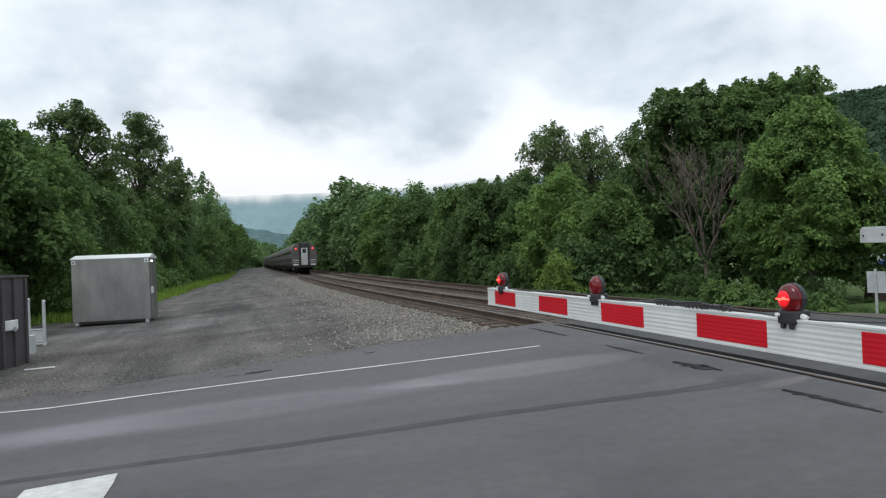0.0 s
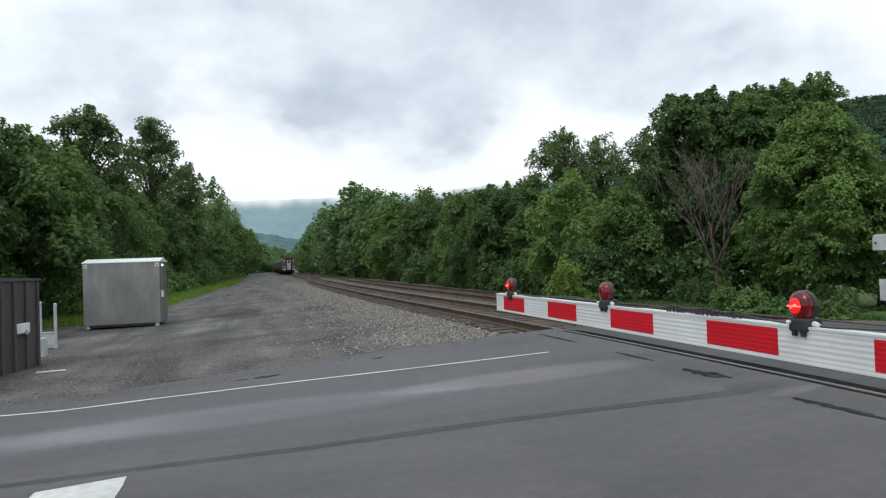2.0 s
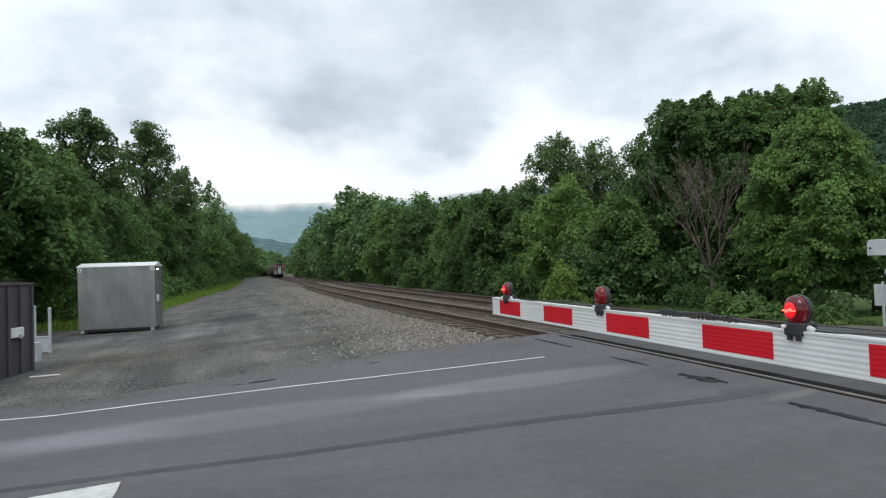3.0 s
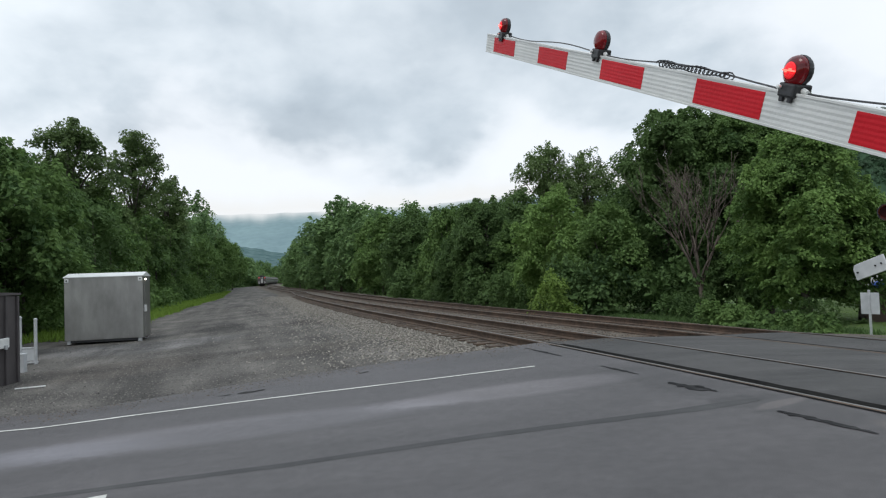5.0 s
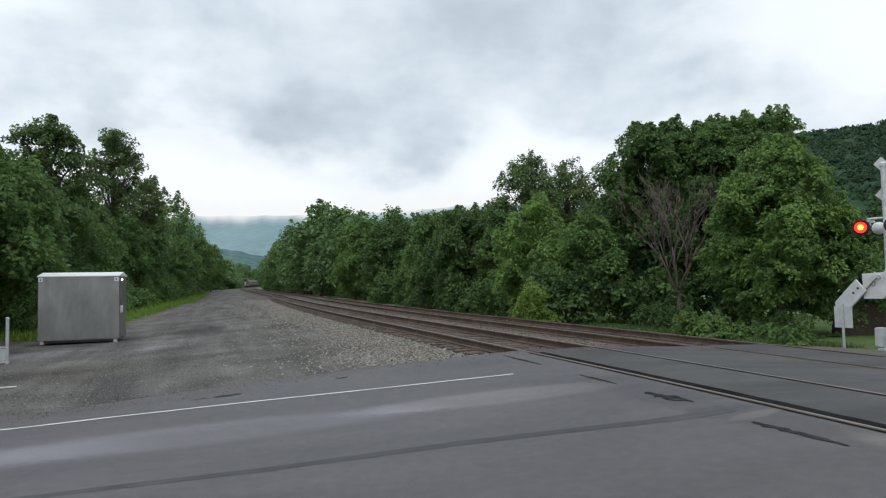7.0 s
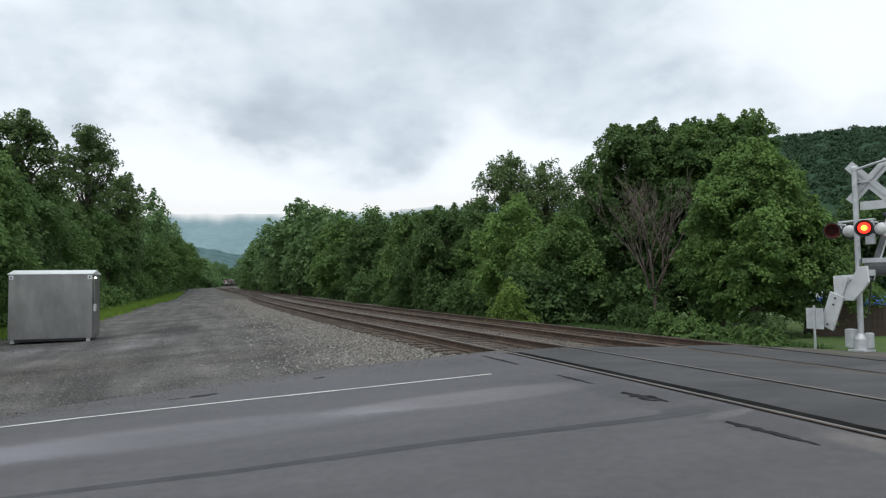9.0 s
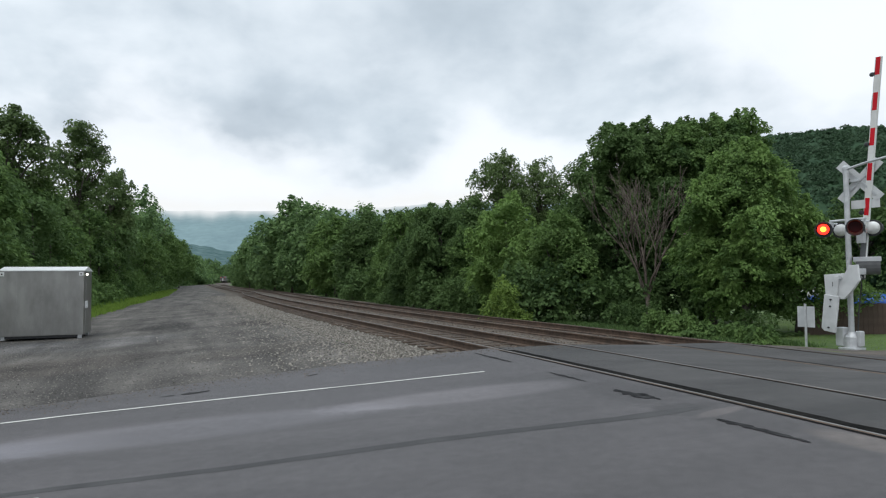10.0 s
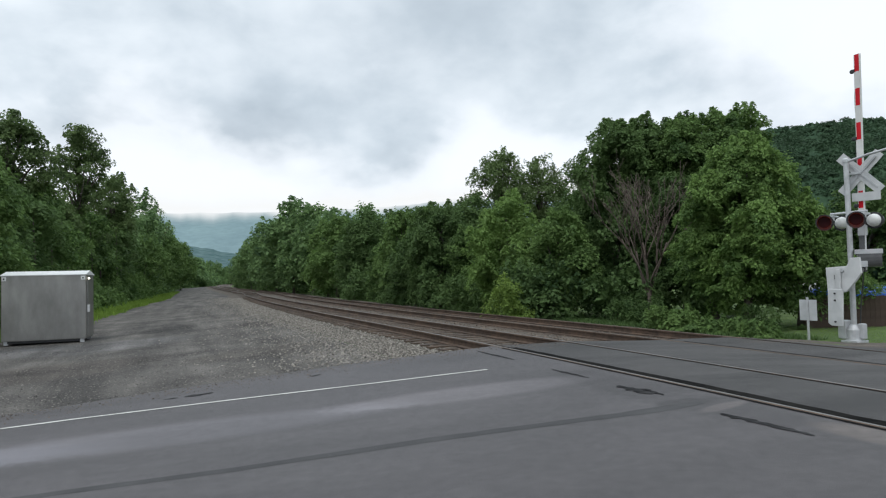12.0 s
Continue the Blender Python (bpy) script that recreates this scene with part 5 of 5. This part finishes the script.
def gate_lamp(arm, x, h):
    """Red domed lamp on a black foot, lens on both faces."""
    z0 = h / 2
    lamp = part("lamp", bx(x, 0, z0 + 0.014, 0.075, 0.08, 0.05, 0.008), BLACK, arm, "red warning lamp on a black foot")
    for s in (-1, 1):
        part("clamp", bx(x + s * 0.02, 0.03, z0 - 0.008, 0.018, 0.012, 0.04, 0.004), BLACK, lamp)
    for s in (1, -1):
        bm = bmesh.new()
        m = pose(x, 0.002 * s, z0 + 0.081, -90 * s) @ Matrix.Diagonal((1, 1.08, 1 if s > 0 else 0.6, 1))
        lathe(bm, [(0.05, 0.0), (0.05, 0.014), (0.046, 0.027), (0.033, 0.037), (0.014, 0.042), (0.002, 0.043)], 22, m)
        part("lens" if s > 0 else "housing", bm, REDLENS if s > 0 else BLACK, lamp, "red domed lens" if s > 0 else "black lamp housing", True)
    hd = bmesh.new()
    m = pose(x, 0, z0 + 0.081, 90) @ Matrix.Diagonal((1, 1.08, 1, 1))
    lathe(hd, [(0.051, -0.008), (0.052, -0.004), (0.052, 0.004), (0.051, 0.008)], 22, m)
    part("rim", hd, BLACK, lamp)
    led = bmesh.new()
    box(led, 0, 0.0475, 0, 0.056, 0.006, 0.005)
    box(led, -0.006, 0.0475, 0.004, 0.012, 0.006, 0.008)
    box(led, 0.012, 0.0475, -0.004, 0.008, 0.006, 0.007)
    part("light", led, LIT_BAR, lamp, "lit red light bar").location = (x, 0, z0 + 0.081)
    ll = bmesh.new()
    lathe(ll, [(0.028, 0.0408), (0.022, 0.0425), (0.012, 0.0445), (0.002, 0.045)], 20, pose(0, 0.002, 0, -90) @ Matrix.Diagonal((1, 1.08, 1, 1)))
    part("lit_lens", ll, LIT_LENS, [p for p in lamp.children if p.name.split(".")[0] == "light"][0], "glowing red lens", True)
    gl = bmesh.new()
    rod(gl, (x - 0.04, 0, z0 + 0.018), (x - 0.066, 0.004, z0 + 0.014), 0.011, 0.008, 10)
    part("gland", gl, WHITE, lamp)
    cap = bmesh.new()
    lathe(cap, [(0.008, 0.0), (0.008, 0.01), (0.003, 0.012)], 10, pose(x + 0.03, 0.04, z0 + 0.022, -90))
    part("bolt", cap, WHITE, lamp)


def signal_head(parent, name, m, r=0.15):
    """A round flasher: backing disc, hood, lens; local -y faces the traffic."""
    t = part(name, lathe(bmesh.new(), [(0.04, -0.16), (0.10, -0.14), (r * 0.92, -0.07), (r, 0.0), (r * 1.02, 0.01)], 24, m @ pose(0, 0, 0, 90)), WHITE, parent, "round flashing light housing", True)
    hood = bmesh.new()
    seg = 20
    for rr, flip in ((r * 1.04, 1), (r * 1.02, -1)):
        a = [[hood.verts.new(m @ Vector((rr * math.cos(th), yy, rr * math.sin(th)))) for th in [radians(-35 + 250 * k / seg) for k in range(seg + 1)]] for yy in (0.0, -0.26)]
        for k in range(seg):
            q = (a[0][k], a[0][k + 1], a[1][k + 1], a[1][k])
            hood.faces.new(q if flip > 0 else q[::-1])
    part("hood", hood, BLACK, t)
    rim = bmesh.new()
    lathe(rim, [(r * 0.6, 0.0), (r * 1.3, 0.0), (r * 1.3, 0.02), (r * 0.6, 0.02)], 24, m @ pose(0, 0.0, 0, 90))
    part("rim", rim, BLACK, t)
    return t


def build_mast(name, m, label):
    """Mast with base, crossbuck, twin flashers to both sides, bell arm and gate mechanism; local -y faces the near traffic."""
    t = tagged(empty(name, m), label, "crossing signal")
    bm = bmesh.new()
    rod(bm, (0, 0, 0.0), (0, 0, 4.3), 0.064, 0.06, 18)
    part("mast", bm, GALV, t, smooth=False)
    bm = bmesh.new()
    box(bm, 0, 0, 0.03, 0.4, 0.4, 0.06, 0.01)
    lathe(bm, [(0.17, 0.06), (0.16, 0.3), (0.11, 0.38), (0.085, 0.42)], 16)
    part("base", bm, GALV, t, "cast steel mast base")
    part("junction_box", bx(-0.2, -0.05, 0.3, 0.2, 0.22, 0.44, 0.03), GREYP, t)
    part("junction_box", bx(0.17, 0.05, 0.27, 0.13, 0.16, 0.36, 0.03), GREYP, t)
    turn = pose(0.24, 0.04, 0, 0, 0, 18)
    for s in (-1, 1):
        part("crossbuck_blade", bx(0, 0.19, 0, 1.22, 0.012, 0.23, 0.004, m=turn @ pose(0, 0, 3.98, 0, s * 47, 0)) if s > 0 else bx(0, 0.205, 0, 1.22, 0.012, 0.23, 0.004, m=turn @ pose(0, 0, 3.98, 0, -47, 0)), PALE, t, "white crossbuck board seen from behind")
        part("crossbuck_stiffener", bx(0, 0.172, 0, 1.0, 0.016, 0.05, 0.004, m=turn @ pose(0, 0, 3.98, 0, s * 47, 0)), GALV, t)
    part("sign_bracket", bx(-0.12, 0.13, 3.98, 0.3, 0.05, 0.05, 0.006, m=turn), GALV, t)
    part("track_sign", bx(0.1, 0.19, 3.42, 0.6, 0.012, 0.2, 0.004, m=turn), PALE, t, "small white sign under the crossbuck")
    bar = bmesh.new()
    rod(bar, (-0.46, 0, 3.06), (0.46, 0, 3.06), 0.028)
    for x in (-0.4, 0.4):
        rod(bar, (x, -0.16, 3.0), (x, 0.16, 3.0), 0.025)
        rod(bar, (x, 0, 3.06), (x, 0, 2.9), 0.03)
    part("light_bar", bar, GALV, t, "galvanised light crossarm")
    for x in (-0.4, 0.4):
        signal_head(t, "flasher", pose(x, -0.3, 2.85, 0, 0, 36))
        signal_head(t, "flasher", pose(x, 0.3, 2.85, 0, 0, 200))
    bell = bmesh.new()
    tube(bell, [(0.0, 0, 4.26), (0.5, 0.05, 4.36), (1.2, 0.1, 4.44), (2.4, 0.2, 4.46)], [0.03] * 4, 8)
    part("bracket_arm", bell, GALV, t, "curved galvanised bracket arm")
    lathe(cap := bmesh.new(), [(0.075, 4.25), (0.075, 4.32), (0.04, 4.36)], 14)
    part("cap", cap, GALV, t)
    return t


def mechanism(t):
    """Shelf and rounded motor housing behind the mast."""
    m = pose(0.31, 0.22, 0, 0, 0, 36)
    part("gate_mechanism", prism(bmesh.new(), [(0.2 * math.sin(radians(a)), 2.06 - 0.3 * math.cos(radians(a))) for a in range(-90, 91, 15)], -0.24, 0.24), DARKGREY, t, "dark grey rounded gate motor housing").matrix_basis = m
    part("mechanism_shelf", bx(-0.02, 0, 2.12, 0.56, 0.36, 0.11, 0.012, m=m), GREYP, t)
    part("control_box", bx(0.24, 0.12, 2.62, 0.18, 0.1, 0.24, 0.012), GREYP, t)
    cd = bmesh.new()
    tube(cd, [(0.16, 0.1, 2.06), (0.2, 0.12, 1.5), (0.14, 0.08, 0.9), (0.12, 0.05, 0.4)], [0.014] * 4, 8)
    part("conduit", cd, BLACK, t, "black cable conduit")


def far_counterweight(parent, mast, piv):
    """Weight and channel that turn with the arm, and the fixed plate on the mast that bears their shaft; local x along the raised arm."""
    def plate(o, y0, y1):
        bm = bmesh.new()
        a = [bm.verts.new((x, y0, z)) for x, z in o]
        b = [bm.verts.new((x, y1, z)) for x, z in o]
        for i in range(len(o)):
            bm.faces.new((a[i], a[(i + 1) % len(o)], b[(i + 1) % len(o)], b[i]))
        bm.faces.new(a[::-1])
        bm.faces.new(b)
        bmesh.ops.recalc_face_normals(bm, faces=bm.faces)
        bmesh.ops.bevel(bm, geom=list(bm.edges), offset=0.008, segments=1, affect="EDGES")
        return bm
    fixed = mast.matrix_basis.inverted() @ pose(*piv, 0, -88.8, ARM_AZ + 180)
    sa = part("support_plate", plate([(0.06, 0.44), (0.1, -0.1), (0.28, -0.2), (0.3, -0.42), (-0.06, -0.46), (-0.25, -0.32), (-0.5, -0.08), (-0.52, 0.4)], -0.56, -0.5), PALE, mast, "pale grey painted support plate")
    sa.matrix_basis = fixed
    for k in range(6):
        a = radians(60 * k)
        part("cast_mark", bx(-0.16 + 0.055 * math.cos(a), -0.562, 0.16 + 0.055 * math.sin(a), 0.05, 0.008, 0.018), DARKGREY, sa)
    br = part("plate_bracket", bx(0.14, -0.36, -0.34, 0.14, 0.28, 0.08, 0.01), GALV, mast)
    br.matrix_basis = fixed
    wp = part("weight_plate", plate([(-0.44, -0.03), (-0.44, 0.35), (-1.24, 0.36), (-1.3, 0.27), (-1.3, -0.01)], -0.62, -0.57), PALE, parent, "pale grey counterweight plate")
    for x in (-0.54, -0.7, -1.2):
        part("bolt", rod(bmesh.new(), (x, -0.645, 0.16), (x, -0.615, 0.16), 0.022, None, 8), BLACK, wp)
    part("crank", bx(-0.26, -0.59, 0.08, 0.56, 0.03, 0.12, 0.01), PALE, wp)
    part("channel", bx(0.5, 0.14, 0.0, 1.1, 0.08, 0.14, 0.012), DARKGREY, parent, "dark grey arm channel")
    part("shaft", rod(bmesh.new(), (0, -0.6, 0), (0, 0.2, 0), 0.045, None, 14), GALV, parent)


def counterweight(parent, ys=(-0.42, 0.42), z=0.0):
    """Support arms behind the pivot with the weight plates."""
    for s in ys:
        bm = bmesh.new()
        o = [(-0.72, -0.02), (-0.72, 0.32), (-0.3, 0.36), (0.1, 0.12), (0.3, 0.06), (0.3, -0.06), (0.0, -0.1), (-0.3, -0.05)]
        a = [bm.verts.new((x, s - 0.02, z + zz)) for x, zz in o]
        b = [bm.verts.new((x, s + 0.02, z + zz)) for x, zz in o]
        for i in range(len(o)):
            bm.faces.new((a[i], a[(i + 1) % len(o)], b[(i + 1) % len(o)], b[i]))
        bm.faces.new(a[::-1])
        bm.faces.new(b)
        bmesh.ops.recalc_face_normals(bm, faces=bm.faces)
        sa = part("support_arm", bm, GREYP, parent, "grey painted counterweight arm")
        if s != ys[0]:
            continue
        part("weight_plate", bx(-1.0, s, z + 0.15, 0.8, 0.07, 0.3, 0.02), GREYP, parent, "grey counterweight plate")
        for x in (-0.72, -0.9, -1.3):
            bt = bmesh.new()
            rod(bt, (x, s - 0.05, z + 0.13), (x, s + 0.05, z + 0.13), 0.018, None, 8)
            part("bolt", bt, BLACK, sa)
    part("shaft", rod(bmesh.new(), (0, ys[0], z), (0, ys[1], z), 0.05, None, 14), GALV, parent)
    part("arm_socket", bx(0.27, (ys[0] + ys[1]) / 2, z, 0.12, ys[1] - ys[0], 0.09, 0.02), GALV, parent)


def build_gates():
    global NEAR_ARM, FAR_ARM, FAR_MAST
    # near gate, beside the camera
    NEAR_ARM = gate_arm("gate_arm", 5.13 + 0.165, "red and white striped crossing gate arm with lamps", [0.31, 1.73, 3.12], pose(*PIVOT, 0, 0, ARM_AZ), 0.165, zoff=-0.297, yoff=-0.023)
    counterweight(NEAR_ARM)
    build_mast("crossing_signal", pose(2.35, 0.2, z_at(2.35, 0.2) + 0.16, 0, 0, ARM_AZ - 180), "galvanised crossing signal mast beside the road")
    # far gate beyond both tracks
    base = Vector((10.80, 15.06, -0.09))
    FAR_MAST = build_mast("crossing_signal", pose(*base, 0, 0, -72), "galvanised crossing signal with flashing red lights and crossbuck")
    mechanism(FAR_MAST)
    piv = base + Vector((0.16, -0.06, 1.7))
    FAR_ARM = gate_arm("gate_arm", 5.12, "red and white striped gate arm of the far crossing signal", [0.38, 2.0, 3.6], pose(*piv, 0, 0, ARM_AZ + 180), 0.0, h=0.13, yoff=0.14)
    far_counterweight(FAR_ARM, FAR_MAST, piv)
    return piv


def lamp_disc(x, z):
    """An added disc that turns in place of flashing: one face lit, the other a dark lens."""
    e = part("reflector", lathe(bmesh.new(), [(0.135, -0.004), (0.135, 0.004)], 24, pose(0, 0, 0, 90)), DARKLENS, FAR_MAST, "added two-faced disc, turned to stand in for flashing")
    bm = bmesh.new()
    lathe(bm, [(0.13, 0.0), (0.13, 0.012), (0.09, 0.03), (0.02, 0.036)], 24, pose(0, -0.005, 0, 90))
    part("lit_lens", bm, LIT, e, "glowing red lens", True)
    bm = bmesh.new()
    lathe(bm, [(0.062, 0.0), (0.055, 0.012), (0.02, 0.016)], 20, pose(0, -0.036, 0, 90))
    part("bright_centre", bm, LIT_CORE, e, "bright centre of the lamp", True)
    e.matrix_basis = pose(x + 0.088, -0.421, z, 0, 0, 36)
    return e


def build_beyond():
    p = tagged(empty("road_sign", pose(9.98, 15.55, z_at(9.98, 15.55), 0, 0, -62)), "blank back of a grey sign on a steel post", "sign")
    bm = bmesh.new()
    box(bm, 0, 0.02, 0.5, 0.05, 0.03, 1.06, 0.004)
    part("post", bm, GALV, p)
    part("panel", bx(0.0, 0.045, 0.72, 0.42, 0.01, 0.5, 0.004), GREYP, p, "grey back of the panel")
    # board fence
    f = tagged(empty("board_fence", pose(12.4, 19.3, z_at(14, 19.0) - 0.03, 0, 0, -4)), "low dark brown board fence behind the lawn", "fence")
    me = None
    for k in range(44):
        b = obj("board", bx(0, 0, 0.47, 0.145, 0.025, 0.94, 0.004), FENCE, f) if me is None else new("board", me)
        me = b.data
        b.parent = f
        b.location = (k * 0.15, 0, 0.01 * math.sin(k * 3.1))
    for z in (0.2, 0.75):
        part("fence_rail", bx(3.2, 0.04, z, 6.6, 0.05, 0.08), FENCE, f)
    c = tagged(empty("garden_pool", pose(17.3, 23.0, z_at(17.3, 23.0), 0, 0, 0)), "round garden pool under a blue tarp cover", "pool")
    bm = bmesh.new()
    lathe(bm, [(2.0, 0.0), (2.02, 0.5), (2.0, 0.95)], 36)
    part("wall", bm, SIDING, c)
    bm = bmesh.new()
    lathe(bm, [(2.06, 0.72), (2.08, 0.97), (1.7, 1.06), (0.9, 1.12), (0.05, 1.14)], 36)
    part("tarp", bm, BLUE, c, "bright blue tarp cover", True)
    pts, wd = [], []
    for w in np.arange(5.4, 24, 0.8):
        y = float(y_north(w)) + 1.0
        pts.append((float(xc(y)) + float(w) / COSW, y))
        wd.append(2.2)
    strip("gravel_shoulder", pts, wd, GRAVEL_SHOULDER, "dusty grey-brown gravel shoulder beside the road", 0.012, z_off, 0.1)
    h = tagged(empty("house", pose(26.5, 38, z_at(26.5, 38), 0, 0, -30)), "white sided house behind the trees", "house")
    part("wall", bx(0, 0, 1.5, 9, 7, 3.0, 0.02), SIDING, h)
    bm = bmesh.new()
    prism(bm, [(-3.9, 2.95), (0, 4.6), (3.9, 2.95), (3.9, 2.85), (-3.9, 2.85)], -4.8, 4.8)
    part("roof", bm, ROOF, h)
    for x in (-2.6, 0.2, 2.8):
        w = part("window", bx(x, -3.52, 1.6, 0.95, 0.06, 1.2, 0.01), WHITE, h)
        part("pane", bx(x, -3.56, 1.6, 0.8, 0.02, 1.05), GLASS, w)


# ---- the train ----
def build_coach():
    """A stainless coach, local x forward, z from the rail head."""
    L = 25.9
    t = tagged(empty("rail_coach"), "dull stainless passenger rail coach", "rail coach", "coaches of the train")
    side = [(-1.38, 0.95), (-1.52, 1.25), (-1.58, 1.9), (-1.56, 2.5), (-1.46, 3.05), (-1.22, 3.5), (-0.8, 3.78), (-0.3, 3.88)]
    o = side + [(-y, z) for y, z in side[::-1]]
    bm = bmesh.new()
    prism(bm, o, -L / 2, L / 2)
    part("body", bm, STEEL, t, "fluted stainless body")
    rear = -L / 2
    g = part("gangway_frame", bx(rear - 0.06, 0, 2.3, 0.14, 1.3, 2.9, 0.03), BLACK, t)
    d = part("door", bx(rear - 0.14, 0, 2.08, 0.05, 0.78, 2.1, 0.02), DOORP, t, "pale end door")
    part("door_window", bx(rear - 0.17, 0, 2.78, 0.03, 0.42, 0.52, 0.02), GLASS, d)
    for s in (-1, 1):
        m = Matrix.Translation((rear - 0.02, s * 1.02, 3.05)) @ pose(0, 0, 0, 0, -90, 0)
        lp = part("tail_light", lathe(bmesh.new(), [(0.095, 0), (0.095, 0.04), (0.06, 0.06)], 14, m), TAIL, t, "lit red tail light")
        part("corner_band", bx(rear - 0.012, s * 1.0, 1.62, 0.03, 0.72, 0.09, 0.008), GREYP, t, "pale band on the coach end")
        part("corner_band", bx(rear - 0.012, s * 1.0, 1.38, 0.03, 0.66, 0.05, 0.008), GREYP, t, "pale band on the coach end")
        part("end_step", bx(rear - 0.05, s * 1.05, 1.05, 0.12, 0.6, 0.18, 0.02), WHITE, t)
        part("window_band", bx(0, s * 1.535, 2.45, 22.5, 0.05, 0.62, 0.01), GLASS, t, "dark window band")
        part("stripe", bx(0, s * 1.572, 1.75, 25.7, 0.02, 0.25), BLACK, t)
        b = part("bogie", bx(s * 9.0, 0, 0.55, 3.6, 2.4, 0.5, 0.08), DIRTY, t)
        for a in (-1.25, 1.25):
            ws = part("wheelset", rod(bmesh.new(), (s * 9 + a, -0.82, 0.46), (s * 9 + a, 0.82, 0.46), 0.455, None, 20), DIRTY, b)
    part("underframe", bx(0, 0, 0.8, 20, 2.2, 0.5, 0.05), DIRTY, t)
    part("end_sill", bx(rear - 0.04, 0, 0.86, 0.2, 2.5, 0.3, 0.03), DIRTY, t)
    part("coupler", bx(rear - 0.35, 0, 0.85, 0.6, 0.3, 0.3, 0.04), DIRTY, t)
    part("hose", rod(bmesh.new(), (rear - 0.25, 0.9, 0.9), (rear - 0.3, 0.95, 0.5), 0.05), BLACK, t)
    rb = bmesh.new()
    for k in range(3):
        box(rb, 0, 0, 3.885 - 0.0 , 24 - k * 6, 0.5 - k * 0.1, 0.03 + 0.02 * k)
    part("roof_rib", rb, STEEL, t)
    return t


_ta = np.arange(-20, 900, 1.0)
_tx = np.where(_ta < 610, xc(_ta), xc(610.0))
_ts = np.r_[0, np.cumsum(np.hypot(np.diff(_ta), np.diff(_tx)))]
S_REAR = float(np.interp(83.3, _ta, _ts))


def on_track(s):
    y = float(np.interp(s, _ts, _ta))
    x = float(np.interp(s, _ts, _tx))
    a, b = float(np.interp(s - 9, _ts, _ta)), float(np.interp(s + 9, _ts, _ta))
    xa, xb = float(np.interp(s - 9, _ts, _tx)), float(np.interp(s + 9, _ts, _tx))
    return pose(x, y, 0.364 + float(rise(y)), 0, 0, math.degrees(math.atan2(b - a, xb - xa)))


def build_train():
    cars = [build_coach()]
    for k in range(6):
        cars.append(copy_thing(cars[0], pose(0, 0, 0)))
    return cars


# ---- build ----
build_ground()
build_road()
build_markings()
build_tracks()
build_shed()
build_container()
build_posts()
FAR_PIVOT = build_gates()
FLASH = [lamp_disc(-0.4, 2.85), lamp_disc(0.4, 2.85)]
build_beyond()
COACHES = build_train()
build_dead_tree()
build_right_trees()
build_left_trees()
build_grass()
build_stones()
build_hills()


def motions():
    # train going away at 35 m/s
    for k, car in enumerate(COACHES):
        walk(car, [(t, on_track(S_REAR + 12.95 + 26.4 * k + 35.0 * t)) for t in range(13)])
    near = [(0, 0.2), (3.2, 0.3), (3.45, 1.0), (3.8, 5.0), (4.8, 20.6), (5.0, 23.5), (5.4, 28.9), (6.0, 37), (7.0, 51), (8.0, 65), (9.0, 79), (9.5, 84.5), (10.0, 87.5), (10.4, 88.5), (12.0, 88.5)]
    walk(NEAR_ARM, [(t, pose(*PIVOT, 0, -a, ARM_AZ)) for t, a in near])
    far = [(0, 0.5), (3.2, 0.5), (3.6, 1.5), (4.0, 5.5), (5.5, 25), (7.0, 44), (8.8, 67), (9.5, 76), (10.0, 83), (10.3, 87), (10.5, 88.8), (12.0, 88.8)]
    walk(FAR_ARM, [(t, pose(*FAR_PIVOT, 0, -a, ARM_AZ + 180)) for t, a in far])

    # the two lamps take turns, then rest dark
    change = [0.66, 1.27, 2.04, 2.81, 3.58, 4.35, 5.12, 5.9, 6.68, 7.36, 8.1, 8.87, 9.72, 10.43]
    for side, disc in enumerate(FLASH):
        rows, angle = [], 180 if side == 0 else 0
        rows.append((0, angle))
        for i, c in enumerate(change):
            for q in range(4):
                rows.append((c - 0.05 + q / 30, angle + 60 * q))
            angle += 180
        if side == 1:
            rows += [(10.84 + q / 30, angle + 60 * q) for q in range(4)]
            angle += 180
        rows.append((12, angle))
        x = -0.4 + 0.8 * side
        walk(disc, [(t, pose(x + 0.088, -0.421, 2.85, 0, 0, a + 36)) for t, a in rows])

    # the arm's inner and middle lamps take turns as well, their light swinging to the far face and back in place of
    # blinking
    inner, middle = sorted((p for p in NEAR_ARM.children_recursive if p.name.split(".")[0] == "light"), key=lambda p: p.location.x)[:2]
    for light, lit, off in ((inner, True, 217), (middle, False, 240)):
        angle = 0 if lit else off
        at, rows = tuple(light.location), [(0, angle)]
        for c in (0.76, 1.4, 2.24, 2.9, 3.65, 4.35, 5.15, 5.85):
            turn = off if lit else 360 - off
            rows += [(c - 0.05 + q / 30, angle + turn * q / 3) for q in range(4)]
            angle += turn
            lit = not lit
        rows.append((12, angle))
        walk(light, [(t, pose(*at, 0, 0, a)) for t, a in rows])


motions()
